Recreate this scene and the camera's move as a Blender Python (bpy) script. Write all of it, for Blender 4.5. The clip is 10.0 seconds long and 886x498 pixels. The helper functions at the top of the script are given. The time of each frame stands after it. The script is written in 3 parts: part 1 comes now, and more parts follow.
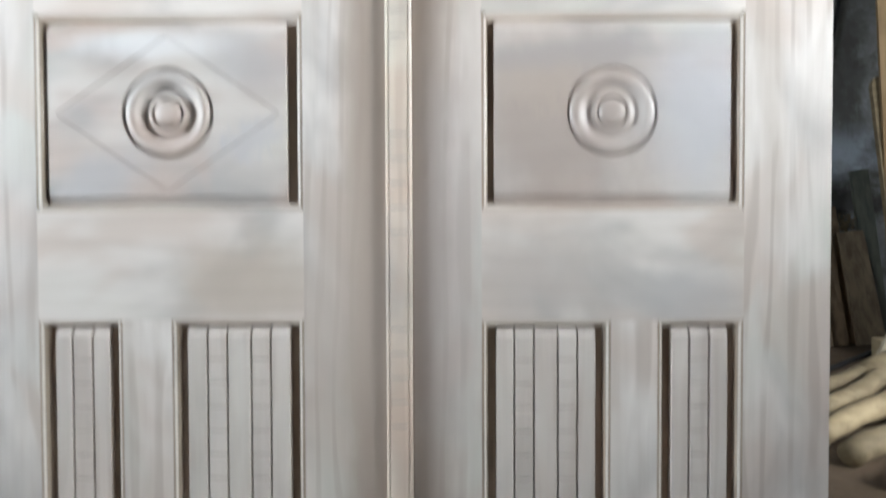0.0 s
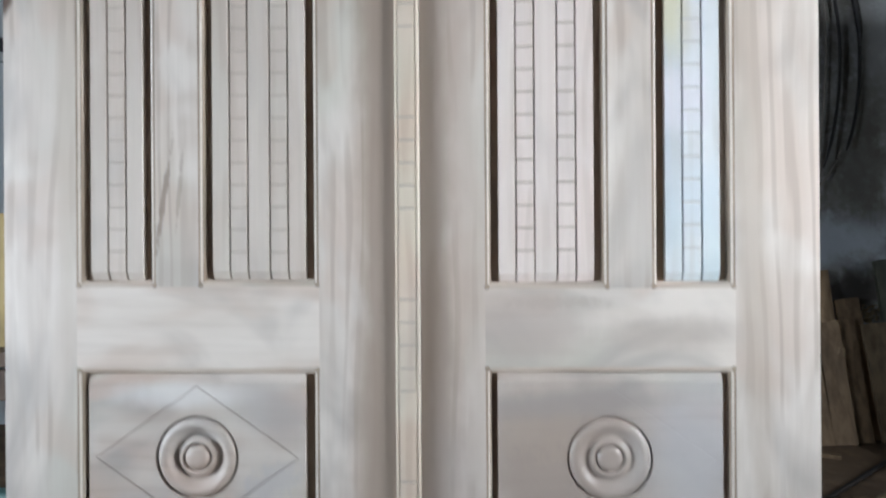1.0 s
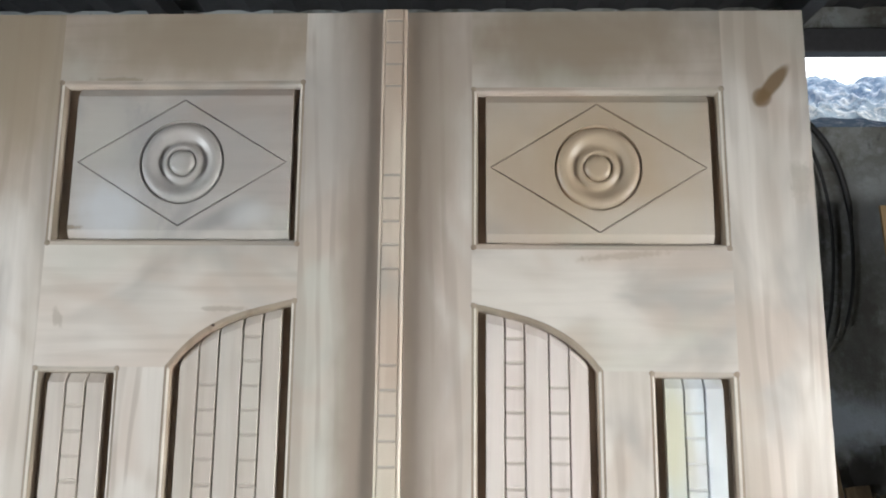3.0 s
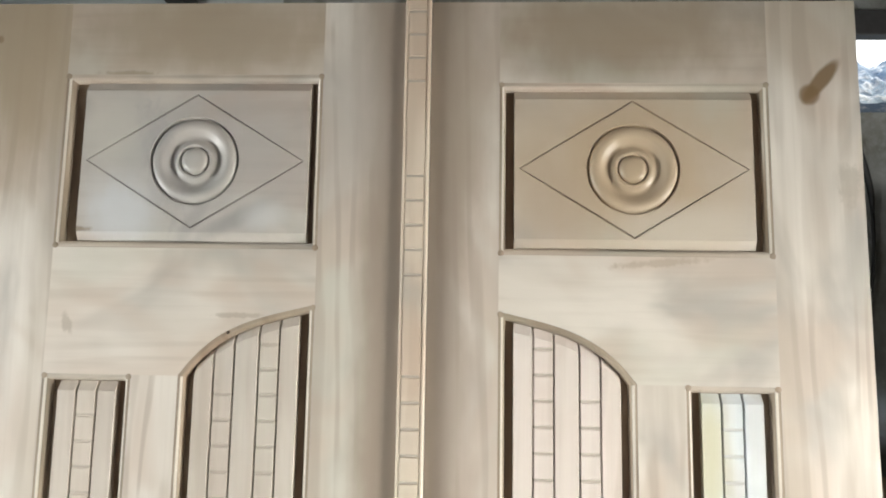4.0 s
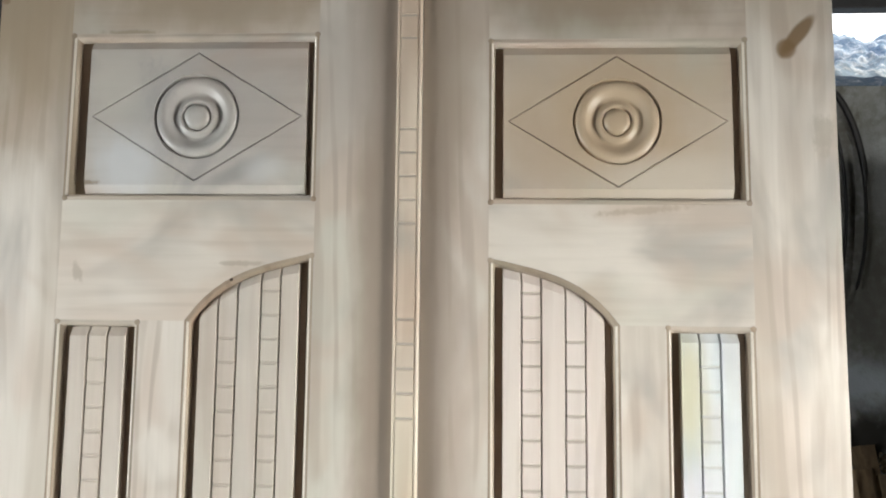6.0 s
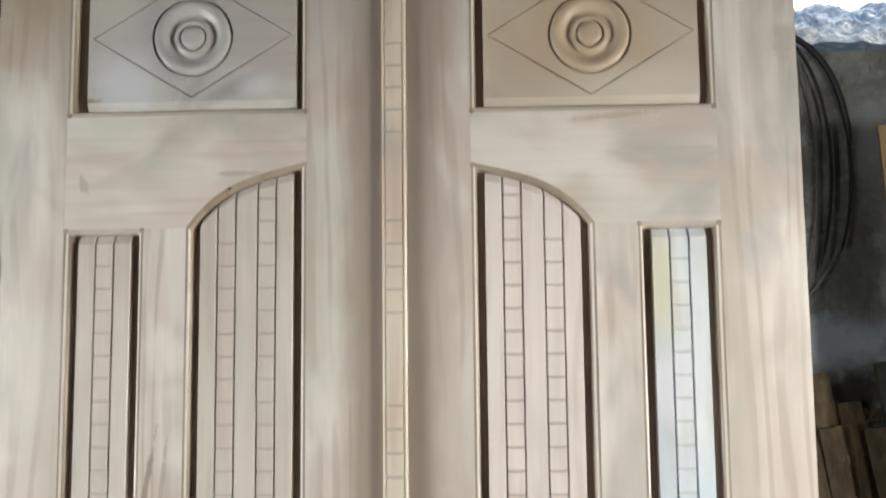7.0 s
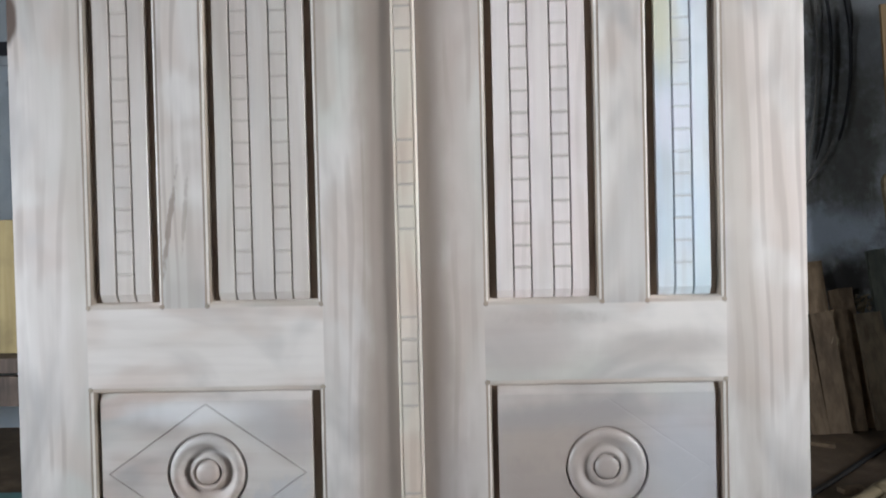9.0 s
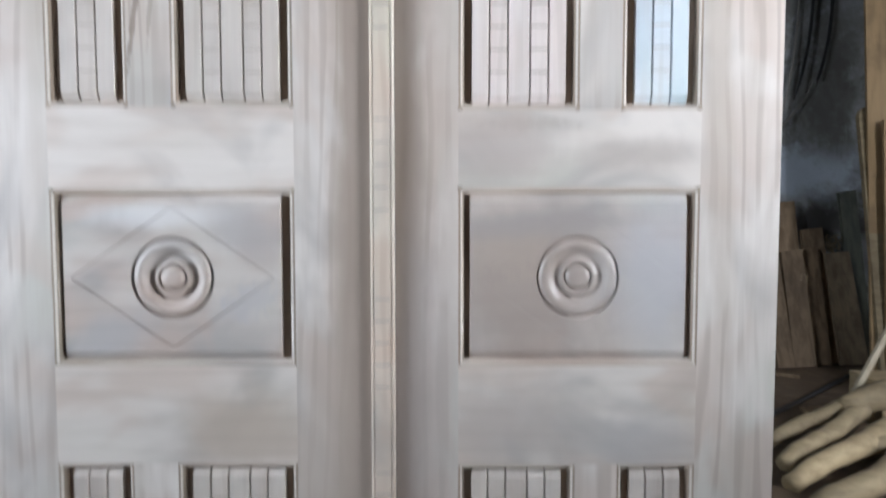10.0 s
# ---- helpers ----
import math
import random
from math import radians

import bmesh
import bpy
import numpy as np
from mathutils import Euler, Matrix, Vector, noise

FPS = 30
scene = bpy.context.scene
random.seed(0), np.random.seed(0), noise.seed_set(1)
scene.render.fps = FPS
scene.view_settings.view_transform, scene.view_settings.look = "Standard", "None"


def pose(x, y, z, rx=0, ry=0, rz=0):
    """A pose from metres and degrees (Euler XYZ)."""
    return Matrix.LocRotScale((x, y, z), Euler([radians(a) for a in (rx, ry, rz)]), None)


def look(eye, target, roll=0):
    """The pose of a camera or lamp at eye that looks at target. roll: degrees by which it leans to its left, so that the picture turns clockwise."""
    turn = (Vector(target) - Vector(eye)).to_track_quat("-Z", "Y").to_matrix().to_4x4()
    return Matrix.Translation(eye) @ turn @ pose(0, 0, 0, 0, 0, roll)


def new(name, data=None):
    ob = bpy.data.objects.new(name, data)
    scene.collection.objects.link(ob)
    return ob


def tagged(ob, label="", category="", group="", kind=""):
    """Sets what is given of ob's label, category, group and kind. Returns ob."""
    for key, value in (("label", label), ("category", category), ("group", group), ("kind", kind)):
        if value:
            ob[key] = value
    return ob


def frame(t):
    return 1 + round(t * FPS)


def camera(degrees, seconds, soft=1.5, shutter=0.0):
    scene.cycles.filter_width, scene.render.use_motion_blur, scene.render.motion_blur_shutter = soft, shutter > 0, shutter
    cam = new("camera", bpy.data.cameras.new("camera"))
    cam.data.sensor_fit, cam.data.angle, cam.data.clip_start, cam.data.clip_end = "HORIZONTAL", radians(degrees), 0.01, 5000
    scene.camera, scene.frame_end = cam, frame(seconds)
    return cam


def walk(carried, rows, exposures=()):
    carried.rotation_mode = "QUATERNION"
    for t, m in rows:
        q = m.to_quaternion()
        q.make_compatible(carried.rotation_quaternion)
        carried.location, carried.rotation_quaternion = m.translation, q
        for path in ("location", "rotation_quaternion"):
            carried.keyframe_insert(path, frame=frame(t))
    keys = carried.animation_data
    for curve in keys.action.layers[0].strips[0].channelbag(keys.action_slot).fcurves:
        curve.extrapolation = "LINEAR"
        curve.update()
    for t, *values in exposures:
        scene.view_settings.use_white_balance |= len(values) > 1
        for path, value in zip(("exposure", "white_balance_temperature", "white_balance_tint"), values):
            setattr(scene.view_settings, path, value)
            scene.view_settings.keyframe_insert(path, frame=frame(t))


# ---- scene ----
cam = camera(68.0, 10.0, soft=1.9, shutter=0.5)
PATH = [
    (0, (0.0643, -0.8977, 0.6725), (0.0683, 1.1017, 0.6241), -0.22),
    (0.2, (0.0741, -0.9285, 0.7931), (0.0536, 1.0711, 0.7583), 0.0),
    (0.5, (0.0826, -0.947, 0.9182), (0.0544, 1.0526, 0.8878), -0.46),
    (0.8, (0.0891, -0.958, 1.060), (0.0595, 1.042, 1.060), -0.33),
    (1, (0.0915, -0.957, 1.144), (0.0215, 1.042, 1.144), -0.38),
    (1.3, (0.0880, -0.964, 1.234), (-0.0060, 1.034, 1.235), -0.60),
    (1.5, (0.0810, -0.955, 1.318), (-0.0170, 1.042, 1.334), -0.78),
    (1.8, (0.1202, -0.983, 1.4118), (-0.0366, 1.0063, 1.5459), 0.99),
    (2, (0.1038, -0.9925, 1.4275), (-0.0121, 0.9942, 1.6267), 0.98),
    (2.2, (0.1228, -0.9828, 1.4579), (0.0319, 1.0042, 1.6672), 0.72),
    (2.5, (0.1139, -0.9527, 1.5194), (0.0699, 1.0276, 1.7958), 0.16),
    (2.7, (0.1095, -0.9347, 1.574), (0.062, 1.0421, 1.8742), 0.21),
    (3.8, (0.0865, -0.8628, 1.6639), (0.0099, 1.1232, 1.8949), 1.15),
    (4, (0.0815, -0.8678, 1.6669), (-0.0021, 1.1172, 1.8969), 0.95),
    (4.5, (0.0847, -0.8803, 1.6601), (0.013, 1.105, 1.8914), 0.87),
    (5, (0.0841, -0.8878, 1.6455), (0.0193, 1.1003, 1.8535), 0.78),
    (5.2, (0.0871, -0.8908, 1.6375), (0.0073, 1.0983, 1.8385), 0.78),
    (6.3, (0.0919, -0.9191, 1.5935), (0.0191, 1.0726, 1.7622), 0.42),
    (6.5, (0.0919, -0.9321, 1.5675), (0.0451, 1.0606, 1.7322), -0.18),
    (7, (0.1076, -0.9546, 1.4893), (0.0433, 1.0391, 1.634), -0.61),
    (7.5, (0.1097, -0.9587, 1.4162), (0.0751, 1.0395, 1.4935), -1.14),
    (8, (0.0944, -0.9594, 1.3353), (0.0586, 1.0392, 1.4029), -1.14),
    (8.5, (0.0866, -0.9675, 1.2663), (0.0549, 1.0323, 1.2656), -1.18),
    (9, (0.0884, -0.9848, 1.1853), (0.0294, 1.0142, 1.1572), -1.36),
    (9.5, (0.0959, -0.9839, 1.1092), (0.0627, 1.0148, 1.0439), -1.29),
    (9.8, (0.1010, -0.9845, 1.0300), (0.0730, 1.0135, 0.9340), -0.60),
    (10, (0.0938, -0.9775, 0.9373), (0.0986, 1.0191, 0.8208), -0.05),
]
EXPOSURES = [
    (0.0, 0.84, 6010, 8), (0.5, 0.53, 6010, 8), (1.0, 0.31, 5960, 9), (1.5, 0.20, 5960, 9), (2.0, 0.23, 6000, 8), (2.7, 0.35, 6180, 8),
    (3.8, 0.62, 7000, 7), (5.2, 0.58, 6950, 7), (6.5, 0.44, 6770, 7), (7.5, 0.24, 6800, 10),
    (8.5, 0.17, 6600, 12), (9.0, 0.20, 5930, 10), (9.5, 0.20, 5830, 10), (10.0, 0.44, 5860, 11),
]
walk(cam, [(t, look(eye, target, roll)) for t, eye, target, roll in PATH], EXPOSURES)

# ---- world and light ----
world = bpy.data.worlds.new("daylight")
scene.world = world
world.use_nodes = True
wn = world.node_tree.nodes
sky = wn.new("ShaderNodeTexSky")
sky.sky_type, sky.sun_disc = "NISHITA", False
sky.sun_elevation, sky.sun_rotation = radians(62.7), radians(75)
wn["Background"].inputs["Strength"].default_value = 0.12
world.node_tree.links.new(sky.outputs[0], wn["Background"].inputs["Color"])

sun = new("sun", bpy.data.lights.new("sun", "SUN"))
sun.data.energy, sun.data.angle, sun.data.color = 3.4, radians(0.6), (1.0, 0.95, 0.87)
sun.matrix_world = look((3.0, 0.8, 6.0), (0, 0, 0))

# added lamps at unseen openings: two light the door, three lift the background
def added_light(name, eye, target, wide, high, power, tint):
    lamp = new(name, bpy.data.lights.new(name, "AREA"))
    lamp.data.shape, lamp.data.size, lamp.data.size_y = "RECTANGLE", wide, high
    lamp.data.energy, lamp.data.color = power, tint
    lamp.matrix_world = look(eye, target)


added_light("added_key_left", (-3.1, -1.0, 1.28), (0.3, 0, 1.26), 0.9, 0.6, 124.0, (0.93, 0.97, 1.0))
added_light("added_key_right", (2.4, -0.95, 1.36), (-0.3, 0, 1.36), 0.8, 0.6, 103.0, (0.99, 0.98, 0.96))
added_light("added_fill_left", (-3.15, -1.44, 1.12), (-2.6, 2, 1.2), 0.9, 0.8, 6.5, (0.88, 0.95, 1.0))
added_light("added_fill_right", (2.4, -1.44, 1.38), (2.1, 2, 1.0), 0.9, 0.8, 3.6, (1.0, 0.97, 0.93))
added_light("added_fill_side", (4.55, 1.2, 1.6), (2.3, 2.4, 1.0), 1.6, 1.2, 20.0, (1.0, 0.97, 0.92))


# ---- materials ----
class Nodes:
    """A small helper to write node trees in a line or two."""

    def __init__(self, name):
        self.mat = bpy.data.materials.new(name)
        self.mat.use_nodes = True
        self.tree = self.mat.node_tree
        self.out = self.tree.nodes["Principled BSDF"]

    def add(self, kind, **inputs):
        node = self.tree.nodes.new("ShaderNode" + kind)
        for key, value in inputs.items():
            self.set(node, key.replace("_", " "), value)
        return node

    def set(self, node, key, value):
        socket = node.inputs[int(key[1:]) if key[0] == "i" and key[1:].isdigit() else key]
        if isinstance(value, bpy.types.NodeSocket):
            self.tree.links.new(value, socket)
        else:
            socket.default_value = value

    def coords(self, scale=(1, 1, 1), shift=(0, 0, 0)):
        tc = self.add("TexCoord")
        return self.add("Mapping", Vector=tc.outputs["Object"], Scale=scale, Location=shift).outputs[0]

    def noise(self, vec, scale, detail=4.0, rough=0.55, distort=0.0):
        return self.add("TexNoise", Vector=vec, Scale=scale, Detail=detail, Roughness=rough, Distortion=distort).outputs["Fac"]

    def math(self, op, a, b=0.0, c=0.0):
        node = self.add("Math", i0=a, i1=b, i2=c)
        node.operation = op
        return node.outputs[0]

    def ranged(self, value, lo, hi, a=0.0, b=1.0):
        node = self.add("MapRange", Value=value)
        for key, v in (("From Min", lo), ("From Max", hi), ("To Min", a), ("To Max", b)):
            node.inputs[key].default_value = v
        node.interpolation_type = "SMOOTHSTEP"
        return node.outputs[0]

    def mix(self, fac, a, b, blend="MIX"):
        node = self.tree.nodes.new("ShaderNodeMix")
        node.data_type, node.blend_type = "RGBA", blend
        for index, value in ((0, fac), (6, a), (7, b)):
            if isinstance(value, bpy.types.NodeSocket):
                self.tree.links.new(value, node.inputs[index])
            else:
                node.inputs[index].default_value = value if index == 0 else (*value, 1.0)
        return node.outputs[2]

    def random(self):
        return self.add("ObjectInfo").outputs["Random"]

    def done(self, colour, rough, bump=None, strength=0.2, distance=0.002, metal=0.0, spec=0.5):
        self.set(self.out, "Base Color", colour if isinstance(colour, bpy.types.NodeSocket) else (*colour, 1.0))
        self.set(self.out, "Roughness", rough)
        self.set(self.out, "Metallic", metal)
        self.set(self.out, "Specular IOR Level", spec)
        if bump is not None:
            node = self.add("Bump", Strength=strength, Distance=distance, Height=bump)
            self.set(self.out, "Normal", node.outputs[0])
        return self.mat


def door_wood(name, upright, light, mid, dark, spots=(), gloss=0.44, blotch=1.0):
    """Pale sanded timber; spots are (x, z, half width, half height, turn, colour, strength)."""
    n = Nodes(name)
    grain = (1, 1, 0.035) if upright else (0.035, 1, 1)
    figure = (1, 1, 0.14) if upright else (0.22, 1, 1)
    rnd = n.random()
    off = n.add("CombineXYZ", X=n.math("MULTIPLY", rnd, 7.0), Y=n.math("MULTIPLY", rnd, 3.0), Z=n.math("MULTIPLY", rnd, 5.0)).outputs[0]

    def vec(scale):
        node = n.add("VectorMath", i0=n.coords(scale), i1=off)
        return node.outputs[0]

    fine = n.noise(vec(grain), 190.0, 5.0, 0.6)
    streak = n.noise(vec(figure), 13.0, 3.0, 0.5, 1.2)
    broad = n.noise(vec((1, 1, 0.5) if upright else (0.65, 1, 1)), 6.0, 3.0, 0.5, 0.8)
    soft_streak = 1.0 if upright else 0.55
    colour = n.mix(n.math("MULTIPLY", n.ranged(streak, 0.28, 0.80), soft_streak), light, mid)
    colour = n.mix(n.math("MULTIPLY", n.ranged(streak, 0.62, 0.76), 0.14 * soft_streak), colour, dark)
    colour = n.mix(n.math("MULTIPLY", n.ranged(broad, 0.45, 0.70), 0.9 * blotch), colour, (mid[0] * 0.70, mid[1] * 0.735, mid[2] * 0.77))
    green = n.noise(vec((1, 1, 0.5) if upright else (0.5, 1, 1)), 5.5, 2.0, 0.5, 0.5)
    colour = n.mix(n.math("MULTIPLY", n.ranged(green, 0.50, 0.68), 0.6 * blotch), colour, (mid[0] * 0.96, mid[1] * 1.06, mid[2] * 1.04))
    pink = n.noise(vec((1, 1, 0.6) if upright else (0.6, 1, 1)), 7.5, 2.0, 0.5, 0.8)
    colour = n.mix(n.math("MULTIPLY", n.ranged(pink, 0.45, 0.66), 0.62 * blotch), colour, (mid[0] * 0.96, mid[1] * 0.88, mid[2] * 0.84))
    colour = n.mix(n.math("MULTIPLY", n.ranged(fine, 0.45, 0.75), 0.10), colour, dark)
    warp = n.add("VectorMath", i0=vec((1, 1, 0.10) if upright else (0.10, 1, 1)), i1=(0.0, 0.0, 0.0)).outputs[0]
    wave = n.add("TexWave", Vector=warp, Scale=11.0, Distortion=11.0, Detail=2.0)
    wave.inputs["Detail Scale"].default_value = 1.2
    wave.bands_direction = "X" if upright else "Z"
    lines = n.math("MULTIPLY", n.ranged(wave.outputs["Fac"], 0.55, 0.98), n.ranged(pink, 0.36, 0.60))
    colour = n.mix(n.math("MULTIPLY", lines, (0.42 if upright else 0.14) * blotch), colour, dark)
    tone = n.add("HueSaturation", Color=colour, Value=n.ranged(rnd, 0.0, 1.0, 0.975, 1.02), Saturation=1.0)
    colour = tone.outputs[0]
    wobble = n.noise(n.coords((1, 1, 0.5)), 22.0, 3.0)
    ragged = n.noise(n.coords((1, 1, 0.6)), 75.0, 4.0, 0.65)
    for x, z, rx, rz, turn, tint, strength, *soft in spots:
        node = n.add("VectorMath", i0=n.coords(), i1=(x, 0.0, z))
        node.operation = "SUBTRACT"
        spun = n.add("VectorRotate", Vector=node.outputs[0], Angle=radians(turn))
        spun.rotation_type = "Y_AXIS"
        sized = n.add("VectorMath", i0=spun.outputs[0], i1=(1 / rx, 0.0, 1 / rz))
        sized.operation = "MULTIPLY"
        far = n.add("VectorMath", i0=sized.outputs[0])
        far.operation = "LENGTH"
        edge = n.math("ADD", far.outputs["Value"], n.math("MULTIPLY", n.math("SUBTRACT", wobble if soft else ragged, 0.5), (0.9, 0.7)[soft[0] - 1] if soft else 2.4))
        colour = n.mix(n.math("MULTIPLY", n.ranged(edge, *(((1.45, 0.3), (1.25, 0.75))[soft[0] - 1] if soft else (1.15, 0.45))), strength), colour, tint)
    rough = n.ranged(broad, 0.3, 0.7, gloss - 0.05, gloss + 0.13)
    bump = n.math("ADD", n.math("MULTIPLY", fine, 0.6), streak)
    return n.done(colour, rough, bump, 0.22, 0.0012)


# dark brown for the shade painted along the seam
SEAM_SHADE = (0.28, 0.225, 0.185)
BROWN = (0.20, 0.125, 0.06)
LIGHT, MID, DARK = (0.75, 0.70, 0.65), (0.57, 0.51, 0.455), (0.34, 0.275, 0.225)
STILE_SPOTS = [
    # top of the stiles: browner wood, with the dimmer light painted in
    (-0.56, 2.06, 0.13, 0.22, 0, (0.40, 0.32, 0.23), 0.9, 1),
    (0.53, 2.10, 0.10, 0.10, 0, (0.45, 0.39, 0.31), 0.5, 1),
    # both sides of the seam: brown wood with the strip's shade painted in
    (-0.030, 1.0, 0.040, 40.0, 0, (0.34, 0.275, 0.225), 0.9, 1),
    (0.036, 1.0, 0.042, 40.0, 0, SEAM_SHADE, 0.85, 1),
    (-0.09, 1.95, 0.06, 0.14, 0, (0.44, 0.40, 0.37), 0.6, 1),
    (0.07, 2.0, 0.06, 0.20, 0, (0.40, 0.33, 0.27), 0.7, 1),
    (0.07, 0.62, 0.06, 0.30, 0, (0.42, 0.37, 0.34), 0.6, 1),
    (-0.07, 0.58, 0.07, 0.22, 0, (0.45, 0.38, 0.32), 0.6, 1),
    (0.085, 1.30, 0.030, 0.45, 3, (0.46, 0.385, 0.33), 0.6, 1),
    (0.50, 1.25, 0.022, 0.55, 2, (0.45, 0.385, 0.32), 0.6, 1),
    (-0.50, 1.40, 0.020, 0.50, 0, (0.47, 0.41, 0.34), 0.5, 1),
    (0.548, 2.000, 0.010, 0.036, -40, BROWN, 0.9, 2),
    (0.532, 1.981, 0.014, 0.014, 0, BROWN, 0.8, 2),
    (0.580, 1.86, 0.017, 0.03, 0, (0.42, 0.38, 0.33), 0.6),
    (-0.598, 1.540, 0.016, 0.042, 0, (0.11, 0.072, 0.052), 0.97, 2),
    (-0.357, 1.21, 0.005, 0.085, -9, (0.25, 0.19, 0.15), 0.75),
    (-0.332, 1.23, 0.004, 0.065, -5, (0.30, 0.24, 0.19), 0.5),
    (-0.59, 2.06, 0.006, 0.006, 0, BROWN, 0.5),
]
RAIL_SPOTS = [
    # top rails: darker boards, deepened by tint for the weak light there
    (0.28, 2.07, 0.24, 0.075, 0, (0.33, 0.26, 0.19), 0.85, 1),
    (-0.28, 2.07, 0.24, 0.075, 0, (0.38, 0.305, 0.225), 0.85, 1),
    (0.20, 0.61, 0.12, 0.07, 0, (0.42, 0.38, 0.35), 0.6, 1),
    (-0.20, 0.61, 0.10, 0.06, 0, (0.44, 0.38, 0.31), 0.6, 1),
    (0.40, 0.58, 0.08, 0.05, 0, (0.44, 0.42, 0.41), 0.6, 1),
    (-0.40, 2.009, 0.042, 0.006, 0, (0.30, 0.24, 0.17), 0.65),
    (-0.225, 1.675, 0.035, 0.004, 0, (0.33, 0.27, 0.21), 0.5),
    (-0.46, 1.66, 0.008, 0.016, 15, (0.36, 0.30, 0.24), 0.5),
    (0.33, 1.752, 0.07, 0.006, 5, (0.38, 0.30, 0.22), 0.5),
    (0.22, 1.065, 0.08, 0.010, 0, (0.38, 0.33, 0.28), 0.4),
    # pinkish shadow on the right middle rail, painted as a soft patch
    (0.17, 1.03, 0.11, 0.06, 0, (0.44, 0.38, 0.345), 0.7, 1),
    (0.38, 1.02, 0.10, 0.025, 3, (0.42, 0.37, 0.33), 0.6, 1),
]
PANEL_SPOTS = [
    (0.28, 1.89, 0.24, 0.15, 0, (0.52, 0.42, 0.315), 0.85, 1),
    (0.29, 1.885, 0.10, 0.085, 10, (0.46, 0.345, 0.225), 0.6, 1),
    (0.37, 1.80, 0.10, 0.03, 4, (0.62, 0.55, 0.47), 0.7, 1),
    (0.20, 1.82, 0.05, 0.07, 20, (0.44, 0.35, 0.27), 0.5, 1),
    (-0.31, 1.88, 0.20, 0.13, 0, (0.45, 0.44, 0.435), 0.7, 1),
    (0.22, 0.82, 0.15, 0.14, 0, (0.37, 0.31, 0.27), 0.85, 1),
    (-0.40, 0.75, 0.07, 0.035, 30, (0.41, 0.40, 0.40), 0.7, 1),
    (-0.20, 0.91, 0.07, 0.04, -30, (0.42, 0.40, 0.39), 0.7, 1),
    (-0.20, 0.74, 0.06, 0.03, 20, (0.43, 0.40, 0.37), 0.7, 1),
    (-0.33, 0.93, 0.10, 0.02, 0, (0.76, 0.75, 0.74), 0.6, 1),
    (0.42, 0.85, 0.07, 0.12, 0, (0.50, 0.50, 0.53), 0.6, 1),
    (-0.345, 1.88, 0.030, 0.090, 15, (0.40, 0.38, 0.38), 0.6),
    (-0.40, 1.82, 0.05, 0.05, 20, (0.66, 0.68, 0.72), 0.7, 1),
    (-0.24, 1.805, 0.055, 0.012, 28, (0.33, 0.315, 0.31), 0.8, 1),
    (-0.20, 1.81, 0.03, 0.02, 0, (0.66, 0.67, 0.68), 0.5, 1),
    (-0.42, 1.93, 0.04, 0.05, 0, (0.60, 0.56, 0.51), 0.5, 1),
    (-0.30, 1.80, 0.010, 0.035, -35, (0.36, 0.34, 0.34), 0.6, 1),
    (-0.452, 1.79, 0.012, 0.005, 0, BROWN, 0.6),
    (0.20, 0.88, 0.09, 0.05, 0, (0.44, 0.37, 0.31), 0.45),
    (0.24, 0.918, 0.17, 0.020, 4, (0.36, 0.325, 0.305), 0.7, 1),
    (-0.20, 0.80, 0.05, 0.03, 30, (0.46, 0.45, 0.46), 0.5),
]
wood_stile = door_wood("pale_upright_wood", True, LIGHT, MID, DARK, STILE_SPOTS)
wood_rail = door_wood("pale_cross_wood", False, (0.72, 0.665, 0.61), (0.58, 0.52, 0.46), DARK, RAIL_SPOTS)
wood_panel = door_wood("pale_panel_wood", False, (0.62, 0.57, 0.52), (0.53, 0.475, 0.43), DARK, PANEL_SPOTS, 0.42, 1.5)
wood_slat = door_wood("pale_slat_wood", True, (0.63, 0.575, 0.52), (0.55, 0.49, 0.435), DARK, (), 0.36, 0.4)
wood_rose = door_wood("rosy_slat_wood", True, (0.76, 0.685, 0.645), (0.69, 0.61, 0.565), DARK, (), 0.34, 0.4)
wood_white = door_wood("whitish_slat_wood", True, (0.71, 0.74, 0.755), (0.62, 0.66, 0.69), (0.5, 0.5, 0.48),
                       [(0.385, 1.50, 0.03, 0.085, 0, (0.60, 0.57, 0.41), 0.85, 1), (0.40, 1.36, 0.05, 0.05, 20, (0.70, 0.68, 0.74), 0.6, 1), (0.43, 1.22, 0.04, 0.06, 0, (0.60, 0.70, 0.78), 0.5, 1)], 0.36)
# greyish stock for cut floors in the white panel, groove shade as colour
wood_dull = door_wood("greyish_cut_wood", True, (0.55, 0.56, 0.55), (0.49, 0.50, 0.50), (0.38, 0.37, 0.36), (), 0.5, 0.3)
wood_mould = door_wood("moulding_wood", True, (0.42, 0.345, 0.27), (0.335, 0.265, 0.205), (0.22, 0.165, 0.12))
# paler copy of the moulding wood for its level runs
wood_end = door_wood("level_moulding_wood", False, (0.58, 0.51, 0.44), (0.47, 0.40, 0.335), (0.32, 0.255, 0.20))
# darker copy for the other cut floors; their shade is in the colour
wood_cut_shade = door_wood("shaded_cut_wood", True, (0.50, 0.445, 0.39), (0.44, 0.39, 0.34), (0.34, 0.29, 0.245), (), 0.5, 0.3)
# bright glossy copy that paints the highlight on the moulding edge
wood_highlight = door_wood("highlight_arris_wood", True, (0.78, 0.72, 0.65), (0.71, 0.65, 0.58), (0.5, 0.42, 0.35), (), 0.24, 0.3)
wood_strip = door_wood("clean_strip_wood", True, (0.72, 0.625, 0.525), (0.66, 0.56, 0.465), (0.48, 0.37, 0.29))
